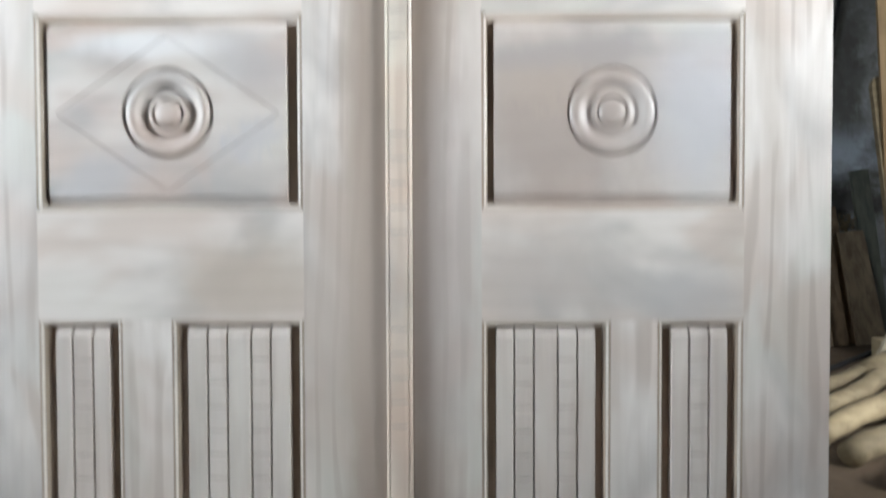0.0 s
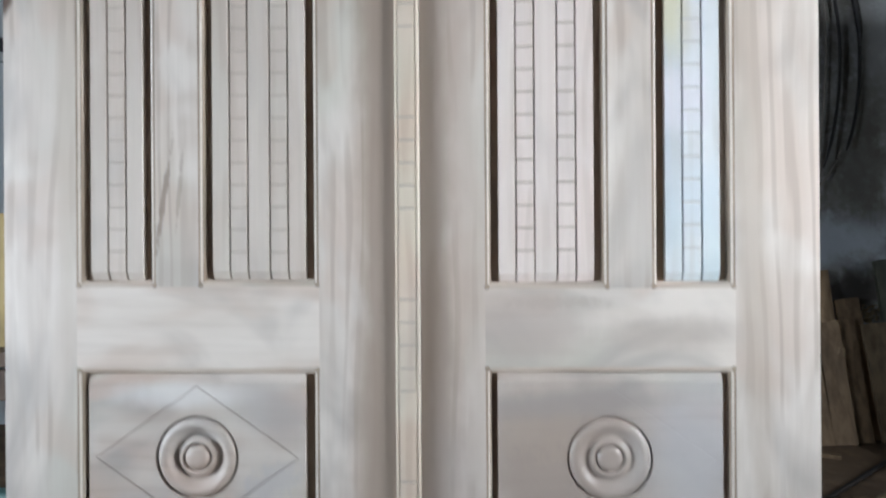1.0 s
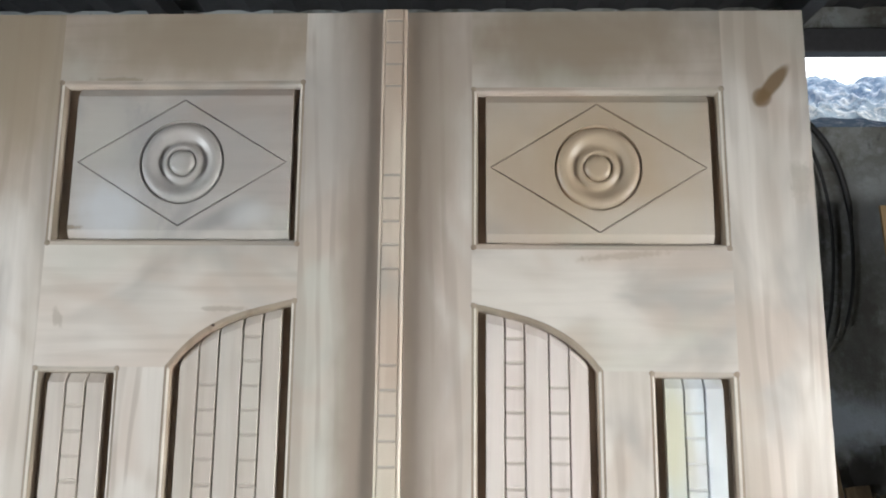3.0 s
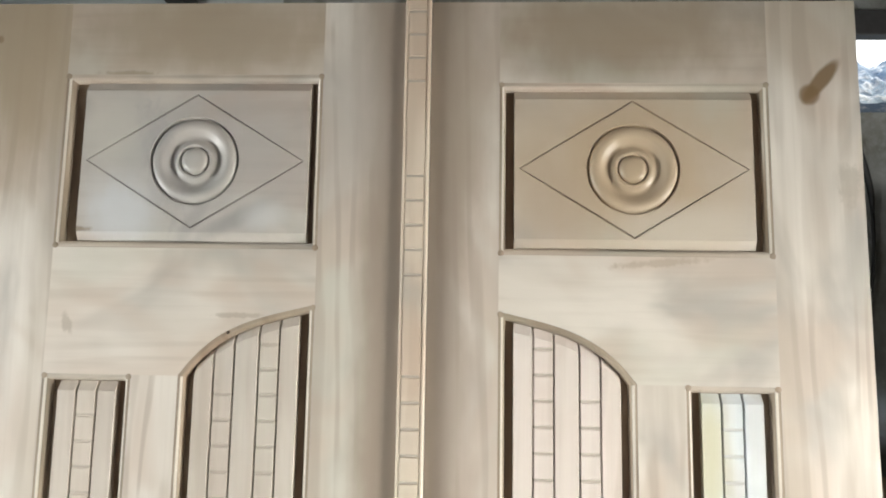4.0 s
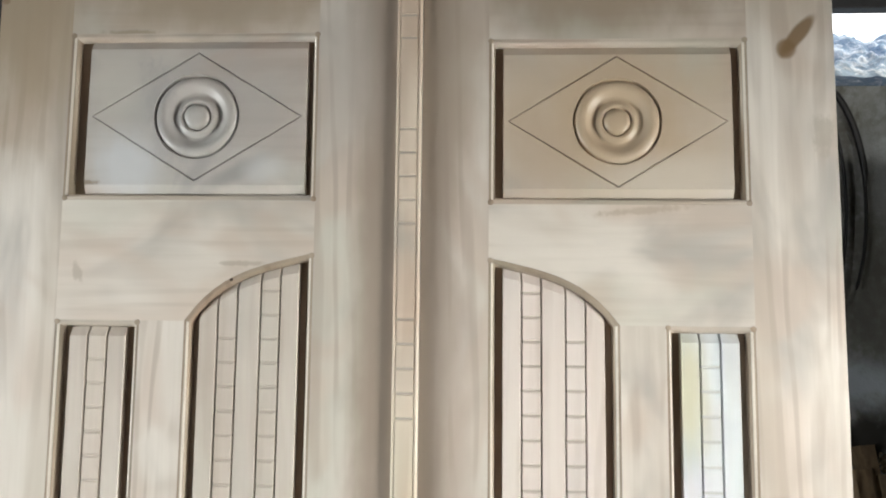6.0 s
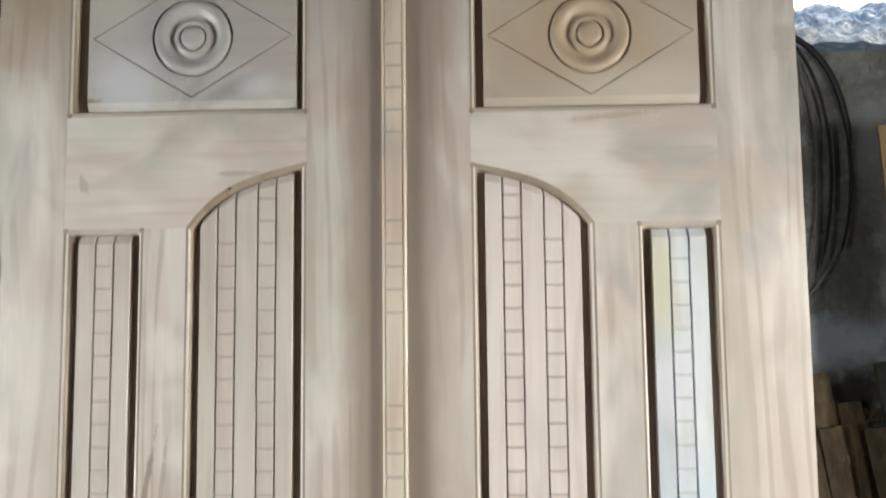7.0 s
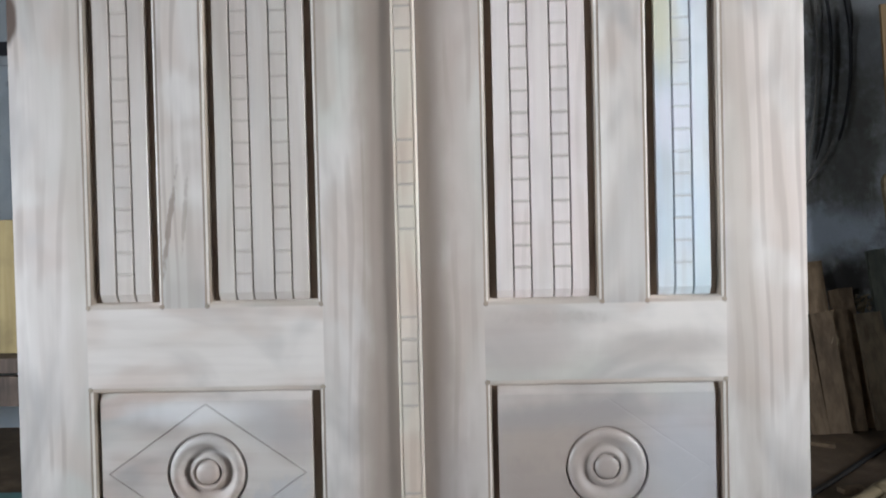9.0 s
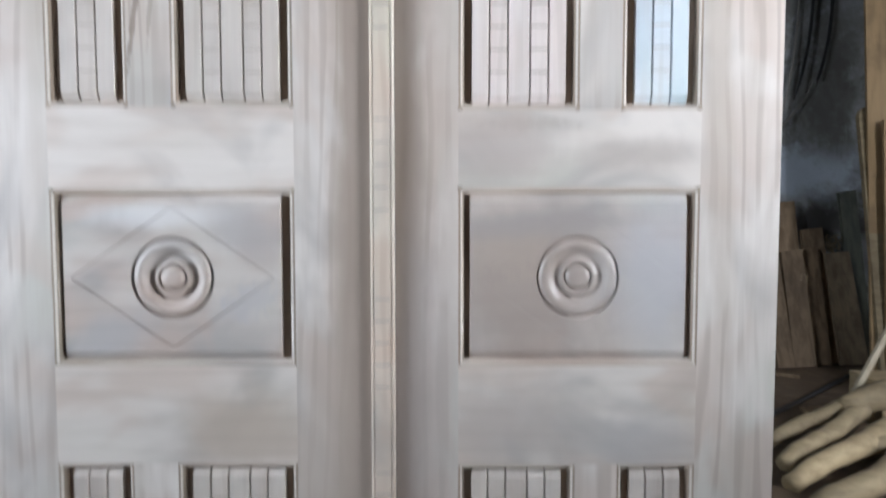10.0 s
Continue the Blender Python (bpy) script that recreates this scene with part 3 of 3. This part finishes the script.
def rosette_panel(leaf, sign, u0, u1, z0, z1, half_u, half_z, cut, relief, shift, side, label):
    """A flat panel with a turned rosette and a cut diamond round it."""
    pts = [(sign * u0, z0), (sign * u1, z0), (sign * u1, z1), (sign * u0, z1)]
    if sign < 0:
        pts = pts[::-1]
    part("moulding", sweep_frame(pts, BEAD), (wood_mould, wood_highlight, wood_end), leaf, "rounded routed moulding round the panel", True)
    cu, cz = (u0 + u1) / 2 + shift, (z0 + z1) / 2
    hu, hz = (u1 - u0) / 2 - side, (z1 - z0) / 2 - ENDS
    steps = 128
    corner = math.atan2(hz - BEVEL, hu - 0.0008)
    angles = sorted({round(2 * math.pi * k / steps, 6) for k in range(steps)} | {round(a % (2 * math.pi), 6) for a in (corner, -corner, math.pi - corner, math.pi + corner)})
    bm = bmesh.new()
    rings = []

    def ring(radius, depth):
        rings.append([bm.verts.new((sign * (cu + radius(a) * math.cos(a)), depth, cz + radius(a) * math.sin(a))) for a in angles])

    def diamond(a):
        return 1 / (abs(math.cos(a)) / half_u + abs(math.sin(a)) / half_z)

    def edge(a, du=0.0008, dz=BEVEL):
        c, s = abs(math.cos(a)) + 1e-9, abs(math.sin(a)) + 1e-9
        return min((hu - du) / c, (hz - dz) / s)

    ring(lambda a: 0.0625, FACE)
    ring(lambda a: diamond(a) - 0.0013, FACE)
    ring(diamond, FACE + cut)
    ring(lambda a: diamond(a) + 0.0013, FACE)
    ring(edge, FACE)
    # the chamfered ends and the square sides
    outer, deep = [], []
    for a in angles:
        r = edge(a)
        u, z = r * math.cos(a), r * math.sin(a)
        on_side = abs(abs(u) - (hu - 0.0008)) < 1e-6
        on_end = abs(abs(z) - (hz - BEVEL)) < 1e-6
        u2 = math.copysign(hu, u) if on_side else u
        z2 = math.copysign(hz, z) if on_end else z
        outer.append(bm.verts.new((sign * (cu + u2), 0.0100 if on_end else FACE + 0.0010, cz + z2)))
        deep.append(bm.verts.new((sign * (cu + u2), 0.0148, cz + z2)))
    rings += [outer, deep]
    count = len(angles)
    for a, b in zip(rings, rings[1:]):
        for k in range(count):
            m = (k + 1) % count
            bm.faces.new((a[k], a[m], b[m], b[k]))
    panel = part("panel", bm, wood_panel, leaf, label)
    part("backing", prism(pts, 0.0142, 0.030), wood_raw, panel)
    bm = bmesh.new()
    turned = []
    for r, d in ROSE:
        turned.append([bm.verts.new((sign * cu + r * math.cos(2 * math.pi * k / 64), FACE + relief * d, cz + r * math.sin(2 * math.pi * k / 64))) for k in range(64)])
    for a, b in zip(turned, turned[1:]):
        for k in range(64):
            m = (k + 1) % 64
            bm.faces.new((a[k], a[m], b[m], b[k]))
    bm.faces.new(turned[-1])
    part("rosette", bm, wood_panel, panel, "turned round rosette with raised rings", True)


def corner_bead(leaf, x, z):
    """The small round end that the router left at a corner."""
    bm = bmesh.new()
    prof = [(0.0044, 0.0003), (0.0038, -0.0002), (0.0029, -0.0005), (0.0018, -0.0007), (0.0008, -0.0008)]
    rings = [[bm.verts.new((x + r * math.cos(k * math.pi / 6), d, z + r * math.sin(k * math.pi / 6))) for k in range(12)] for r, d in prof]
    for a, b in zip(rings, rings[1:]):
        for k in range(12):
            m = (k + 1) % 12
            bm.faces.new((a[k], a[m], b[m], b[k]))
    bm.faces.new(rings[-1])
    part("corner_bead", bm, wood_mould, leaf, "", True)


PITCH = 0.0331


def door_leaf(sign, p, label):
    """A carved leaf; u runs from the seam outwards, p holds its own measures."""
    leaf = thing("door_leaf", label, "door", group="leaves of the double door")
    ui, uo, e0, e1 = p["inner"], p["outer"], p["seam"], p["edge"]
    n0, a1 = p["narrow"], p["tall"]
    low_n0, low_a1 = p["low_narrow"], p["low_tall"]
    t0, t1, m0, m1 = p["t0"], p["t1"], p["m0"], p["m1"]
    nb, nt, ah, b1 = p["nb"], p["nt"], p["ah"], p["b1"]
    b0 = 0.125

    def board(name, u0, u1, z0, z1, material):
        x0, x1 = sorted((sign * u0, sign * u1))
        part(name, prism([(x0, z0), (x1, z0), (x1, z1), (x0, z1)], 0.0, THICK), material, leaf)

    ci, co = ui - LIP, uo + LIP
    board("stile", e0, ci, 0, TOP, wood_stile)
    board("stile", co, e1, 0, TOP, wood_stile)
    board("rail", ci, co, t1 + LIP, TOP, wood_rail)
    board("rail", ci, co, m1 + LIP, nb - LIP, wood_rail)
    board("rail", ci, co, b1 + LIP, m0 - LIP, wood_rail)
    board("rail", ci, co, 0, b0 - LIP, wood_rail)
    board("mullion", a1 + LIP, n0 - LIP, nb - LIP, nt + LIP, wood_stile)
    board("mullion", low_a1 + LIP, low_n0 - LIP, b0 - LIP, b1 + LIP, wood_stile)

    def top(u):
        return arch(u, ui, a1, nt + 0.004, ah)

    curve = inset_loop([(ui, nb), (a1, nb)] + [(u, top(u)) for u in np.linspace(a1, ui, 14)], -LIP)[:1:-1]
    pts = curve + [(a1 + LIP, nt + LIP), (co, nt + LIP), (co, t0 - LIP), (ci, t0 - LIP)]
    pts = [(sign * u, z) for u, z in pts]
    if sign < 0:
        pts = pts[::-1]
    part("rail", prism(pts, 0.0, THICK), wood_rail, leaf, "wide rail with an arched lower edge")

    rosette_panel(leaf, sign, ui, uo, t0, t1, 0.152, 0.0935, 0.0046, p["carve"][0], *p["fit"][0], "pale panel with a rosette inside a cut diamond")
    rosette_panel(leaf, sign, ui, uo, m0, m1, 0.152, 0.106, p["cut"], p["carve"][1], *p["fit"][1], "pale panel with a turned rosette")

    def rung_rows(first, last):
        return [first - k * PITCH for k in range(40) if first - k * PITCH > last]

    mid_a, mid_n = (ui + a1) / 2, (n0 + uo) / 2
    lines = [mid_a - 0.0435, mid_a - 0.0165, mid_a + 0.0165, mid_a + 0.0435]
    slatted_panel(leaf, sign, ui, a1, nb, top, lines, {1: rung_rows(1.6375, nb + 0.04), 3: rung_rows(1.5715, nb + 0.04)}, p["tall_wood"], "tall panel with an arched top and ladder carving")
    lines = [mid_n - 0.0138, mid_n + 0.0138]
    slatted_panel(leaf, sign, n0, uo, nb, lambda u: nt, lines, {1: rung_rows(1.5405, nb + 0.04)}, p["side_wood"], p["side_label"])
    mid_a, mid_n = (ui + low_a1) / 2, (low_n0 + uo) / 2
    lines = [mid_a - 0.0435, mid_a - 0.0165, mid_a + 0.0165, mid_a + 0.0435]
    rungs = rung_rows(b1 - 0.05, b0 + 0.04)
    slatted_panel(leaf, sign, ui, low_a1, b0, lambda u: b1, lines, {1: rungs, 3: rungs}, wood_slat, "lower panel with upright cut lines")
    lines = [mid_n - 0.0138, mid_n + 0.0138]
    slatted_panel(leaf, sign, low_n0, uo, b0, lambda u: b1, lines, {1: rungs}, wood_slat, "narrow lower panel with upright cut lines")

    for u, z in ((uo, t0), (uo, t1), (ui, t0), (ui, t1), (uo, m1), (ui, m1), (uo, nb), (n0, nb), (a1, nb), (ui, nb), (uo, nt), (n0, nt), (ui, ah)):
        du = -0.0025 if u in (uo, a1) else 0.0025
        corner_bead(leaf, sign * (u - du), z + (0.0025 if z in (t1, m1, nt, ah) else -0.0025))
    return leaf


left = door_leaf(-1, dict(inner=0.1295, outer=0.4825, seam=-0.0225, edge=0.597, narrow=0.3725, tall=0.2985, low_narrow=0.378, low_tall=0.301,
                          t0=1.7695, t1=2.0035, m0=0.709, m1=0.965, nb=1.0955, nt=1.5895, ah=1.6845, b1=0.550, carve=(1.5, 2.1), cut=0.0022, fit=((-0.0055, 0.0168), (0.0030, 0.0135)),
                          tall_wood=wood_slat, side_wood=wood_slat, side_label="narrow panel with ladder carving"),
                 "pale sanded wooden door leaf with carved panels and cover strip")
right = door_leaf(1, dict(inner=0.1240, outer=0.4730, seam=0.0255, edge=0.597, narrow=0.3645, tall=0.2925, low_narrow=0.365, low_tall=0.291,
                          t0=1.7655, t1=1.9920, m0=0.708, m1=0.967, nb=1.0905, nt=1.5895, ah=1.6795, b1=0.547, carve=(1.35, 1.25), cut=0.0004, fit=((0.0, 0.0155), (0.0, 0.0125)),
                          tall_wood=wood_rose, side_wood=wood_white, side_label="whitish narrow panel with a yellowish patch"),
                  "pale sanded wooden door leaf with carved panels, a brown stain")

# cover strip on the seam, with groups of five cross cuts
bm = bmesh.new()
cut_rows = [2.129 - g * 0.2645 - k * 0.0332 for g in range(9) for k in range(5)]
levels = [0.0, TOP]
for z in cut_rows:
    if 0.01 < z < TOP - 0.005:
        levels += [z - 0.0024, z - 0.0016, z + 0.0016, z + 0.0024]
levels.sort()
deep_rows = {round(z + d, 6) for z in cut_rows for d in (-0.0016, 0.0016)}
PROF = [(-0.0185, 0.0), (-0.0185, -0.0075), (-0.0175, -0.0092), (-0.0155, -0.0095), (-0.0142, -0.0075), (-0.0128, -0.0095), (-0.006, -0.0100),
        (0.004, -0.0100), (0.0102, -0.0095), (0.0116, -0.0072), (0.0130, -0.0095), (0.0150, -0.0092), (0.0170, -0.0075), (0.0170, 0.0)]
cols = []
for i, (x, y) in enumerate((x + 0.0075, y) for x, y in PROF):
    col = []
    for z in levels:
        dip = 0.0016 if round(z, 6) in deep_rows and 5 <= i <= 8 else 0.0
        col.append(bm.verts.new((x, y + dip, z)))
    cols.append(col)
for a, b in zip(cols, cols[1:]):
    for j in range(len(levels) - 1):
        f = bm.faces.new((a[j], b[j], b[j + 1], a[j + 1]))
        # same painted shade on the floors of the strip's cuts
        if 5 <= cols.index(a) <= 7 and round(levels[j], 6) in deep_rows and round(levels[j + 1], 6) in deep_rows and levels[j + 1] - levels[j] < 0.004:
            f.material_index = 1
bm.faces.new([c[-1] for c in cols])
bm.faces.new([c[0] for c in cols])
part("cover_strip", bm, (wood_strip, wood_cut_shade), left, "clean light brown cover strip with grooved edges")

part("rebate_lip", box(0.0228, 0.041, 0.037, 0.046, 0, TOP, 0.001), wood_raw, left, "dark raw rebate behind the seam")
bm = tube([(-0.239, -0.0015, 1.6525), (-0.239, 0.004, 1.6525)], 0.0022, 8)
part("nail", bm, nail_mat, left, "dark nail head")


# ---- behind the door, beside its outer edge ----
def plank(x, y_foot, y_top, z_top, width, material, label):
    bm = lean_board(x + 0.01, x, y_foot, y_top, z_top, width, 0.03)
    return tagged(part("plank", bm, material), label, "plank", group="planks against the wall")


OLD = "old brown plank that leans against the cement wall"
for x, y, y_top, top_z, width in ((2.275, 3.03, 3.26, 0.99, 0.155), (2.445, 2.99, 3.22, 0.82, 0.140), (2.10, 3.00, 3.24, 0.86, 0.150),
                                  (2.362, 2.94, 3.13, 0.70, 0.135), (2.248, 2.90, 3.08, 0.69, 0.130), (2.125, 2.88, 3.07, 0.60, 0.100)):
    plank(x, y, y_top, top_z, width, plank_mat, OLD)
plank(2.578, 2.95, 3.17, 0.67, 0.165, pale_plank, "grey-brown plank with a pale sawn edge")
plank(2.690, 3.04, 3.26, 1.06, 0.110, dull_teal, "narrow teal-painted plank against the wall")
part_chip = box(-0.022, 0.022, -0.004, 0.004, 0, 0.05, 0.002)
ob = part("wood_chip", part_chip, pale_plank)
ob.matrix_world = pose(2.30, 3.005, 0.50, -14, 22, 0)
tagged(ob, "small pale wood chip caught between the planks", "wood chip")

bm = bmesh.new()
random.seed(4)
for k in range(26):
    c = Vector((2.605 + random.uniform(-0.065, 0.065), 3.17 + random.uniform(-0.03, 0.03), 0.68 + random.uniform(0, 0.085)))
    r, turn = random.uniform(0.010, 0.022), random.uniform(0, 6)
    last = None
    for s in range(9):
        a = turn + s * 0.75
        q = c + Vector((r * math.cos(a), s * 0.002, r * math.sin(a)))
        now = (bm.verts.new(q), bm.verts.new(q + Vector((0.002, 0.014, 0.004))))
        if last:
            bm.faces.new((last[0], now[0], now[1], last[1]))
        last = now
tagged(part("wood_shavings", bm, log_mat), "curled pale wood shavings on the plank ends", "shavings", kind="stuff")


# hose coils hung on the wall
def hose(cx, cz, rx, up, down, y, radius, material, start, stop, label):
    """A hanging loop: an upper and a lower half ellipse, between two angles."""
    pts = []
    for k in range(61):
        a = radians(start + (stop - start) * k / 60)
        wob = 0.012 * math.sin(3 * a + rx * 19)
        pts.append((cx + (rx + wob) * math.cos(a), y - 0.02 * math.sin(a * 2) ** 2, cz + ((up if math.sin(a) > 0 else down) + wob) * math.sin(a)))
    radii = [radius * min(1.0, 0.25 + 0.3 * min(k, 60 - k)) for k in range(61)]
    return tagged(part("hose", tube(pts, radii, 8), material, None, "", True), label, "hose", group="hoses hung on the wall")


hose(2.05, 2.40, 0.530, 0.775, 1.05, 3.25, 0.020, hose_mat, 0, 200, "loop of thick black hose hung on the wall")
hose(2.05, 2.40, 0.530, 0.775, 1.05, 3.262, 0.011, hose_mat, -38, 8, "loop of thin black hose hung on the wall")
hose(2.05, 2.28, 0.380, 0.93, 0.98, 3.24, 0.0105, hose_mat, -42, 200, "loop of thin black hose hung on the wall")
hose(2.04, 2.40, 0.515, 0.72, 1.03, 3.275, 0.007, hose_grey, -100, -36, "loop of thin dusty hose hung on the wall")
hose(2.05, 2.26, 0.315, 0.94, 0.95, 3.26, 0.007, hose_grey, -60, 220, "loop of thin dusty hose hung on the wall")
hose(2.10, 2.92, 0.165, 0.25, 0.22, 3.22, 0.008, hose_grey, -80, 260, "small loop of grey hose hung on the wall")
peg = part("wall_peg", tube([(2.06, 3.32, 3.12), (2.06, 3.16, 3.14)], 0.016, 8), nail_mat)
tagged(peg, "rusty iron peg in the cement wall", "peg")

# tan sheets and the rounded board at the side
bm = lean_board(2.925, 2.925, 2.42, 2.62, 2.40, 1.16, 0.018)
tagged(part("plywood_sheet", bm, tan_mat), "brown plywood sheet that leans upright", "sheet", group="plywood sheets")
bm = lean_board(2.985, 2.985, 2.36, 2.47, 1.42, 1.20, 0.018)
tagged(part("plywood_sheet", bm, tan_mat), "shorter tan plywood sheet that leans upright", "sheet", group="plywood sheets")
bm = lean_board(2.43, 2.385, 2.38, 2.60, 1.49, 0.125, 0.03, True)
tagged(part("rounded_board", bm, log_mat), "tan board with a rounded top end", "board")
bm = box(1.98, 2.30, 1.78, 2.02, 0.0, 0.20, 0.006)
tagged(part("timber_block", bm, log_mat), "sawn tan timber block on the floor", "timber")


# peeled branches in a heap
def branch(a, b, r0, r1, seed, bend):
    a, b = Vector(a), Vector(b)
    path, radii = [], []
    for k in range(25):
        s = k / 24
        p = a.lerp(b, s) + Vector((0, 0, bend * math.sin(math.pi * s))) + noise.noise_vector(Vector((seed, s * 3, 0))) * 0.03
        path.append(tuple(p))
        knot = 1.10 if k == (9, 17, 13)[seed % 3] else 1.0 + 0.03 * math.sin(k * 1.3 + seed)
        radii.append((r0 + (r1 - r0) * s) * knot)
    return tagged(part("branch", tube(path, radii, 14, 0.13, seed), log_mat, None, "", True), "peeled tan branch in a heap on the floor", "branch", group="heap of branches")


for k, (a, b, r0, r1) in enumerate((
        ((1.39, 1.55, 0.034), (1.86, 1.81, 0.12), 0.030, 0.036), ((1.31, 1.31, 0.036), (1.85, 1.72, 0.11), 0.031, 0.042),
        ((1.27, 1.17, 0.036), (1.92, 1.57, 0.09), 0.034, 0.048), ((1.22, 0.94, 0.040), (1.92, 1.38, 0.08), 0.038, 0.050),
        ((1.24, 0.74, 0.040), (1.96, 1.12, 0.05), 0.040, 0.048), ((1.78, 1.72, 0.12), (2.36, 1.93, 0.20), 0.050, 0.085),
        ((1.66, 1.42, 0.05), (2.25, 1.56, 0.06), 0.040, 0.048), ((1.45, 0.62, 0.036), (2.10, 0.92, 0.04), 0.036, 0.040))):
    branch(a, b, r0, r1, k + 1, 0.0)
bm = tube([(1.86, 1.88, 0.01), (2.10, 1.90, 0.46)], 0.016, 6)
tagged(part("thin_batten", bm, batten_mat), "thin pale batten propped on the timber block", "batten")
bm = tube([(1.55, 1.92, 0.012), (1.8, 2.13, 0.012), (2.48, 2.74, 0.012)], 0.012, 6)
tagged(part("thin_rod", bm, hose_mat), "thin dark rod lying on the floor", "rod")
for x, y, turn in ((2.05, 2.68, 150), (1.83, 2.03, 12), (1.72, 2.35, 120)):
    bm = box(-0.06, 0.06, -0.025, 0.025, 0, 0.02, 0.002)
    ob = part("offcut", bm, plank_mat)
    ob.matrix_world = pose(x, y, 0, 0, 0, turn)
    tagged(ob, "small tan offcut of wood on the floor", "offcut", group="offcuts on the floor")

# ---- the other side: bench, yellow sheet and switches ----
bench = thing("work_bench", "dark wooden bench against the pale wall", "bench", (0, 0, 0))
part("bench_top", box(-3.6, -1.5, 1.95, 2.7, 0.62, 0.69, 0.006), dark_wood, bench)
part("apron", box(-3.55, -1.55, 1.985, 2.02, 0.46, 0.60, 0.004), dark_wood, bench)
for x in (-3.5, -1.65):
    for y in (2.03, 2.58):
        part("leg", box(x - 0.04, x + 0.04, y - 0.03, y + 0.04, 0, 0.62, 0.004), dark_wood, bench)
bm = box(-3.5, -1.45, 2.10, 2.118, 0.69, 1.33, 0.003)
tagged(part("yellow_board", bm, yellow_mat), "yellow plywood board standing on the bench", "board")
bm = box(-3.3, -1.7, 1.8, 1.9, 0.0, 0.10, 0.02)
tagged(part("floor_timber", bm, teal_mat), "dull teal painted timber on the floor", "timber")
bm = bmesh.new()
bmesh.ops.create_grid(bm, x_segments=24, y_segments=16, size=0.5)
for v in bm.verts:
    edge = max(abs(v.co.x), abs(v.co.y)) / 0.5
    v.co.z = 0.004 + (1 - edge ** 4) * (0.03 + 0.05 * noise.noise(v.co * 6) ** 2 + 0.03 * abs(noise.noise(v.co * 13)))
    v.co = Vector((v.co.x * 1.3 - 2.05, v.co.y * 0.6 + 1.42, v.co.z))
tagged(part("plastic_sheet", bm, blue_mat, None, "", True), "crumpled pale blue plastic sheet on the floor", "sheet")

board = thing("switch_board", "grey switch board with wires on the pale wall", "switch board")
part("back_plate", box(-3.12, -2.78, 3.265, 3.297, 2.40, 2.56, 0.004), switch_mat, board)
for x in (-3.06, -2.90):
    part("switch", box(x - 0.06, x + 0.06, 3.245, 3.266, 2.46, 2.55, 0.004), plain("black_switch", (0.03, 0.03, 0.035), 0.4), board, "black switch")
part("wire", tube([(-3.10, 3.28, 2.40), (-3.13, 3.27, 2.36), (-3.11, 3.26, 2.33)], 0.006, 6), hose_mat, board)
bm = bmesh.new()
bmesh.ops.create_uvsphere(bm, u_segments=16, v_segments=10, radius=0.035)
bmesh.ops.translate(bm, vec=(-3.12, 3.24, 2.31), verts=bm.verts)
part("bulb_holder", bm, metal_mat, board, "shiny metal bulb holder", True)
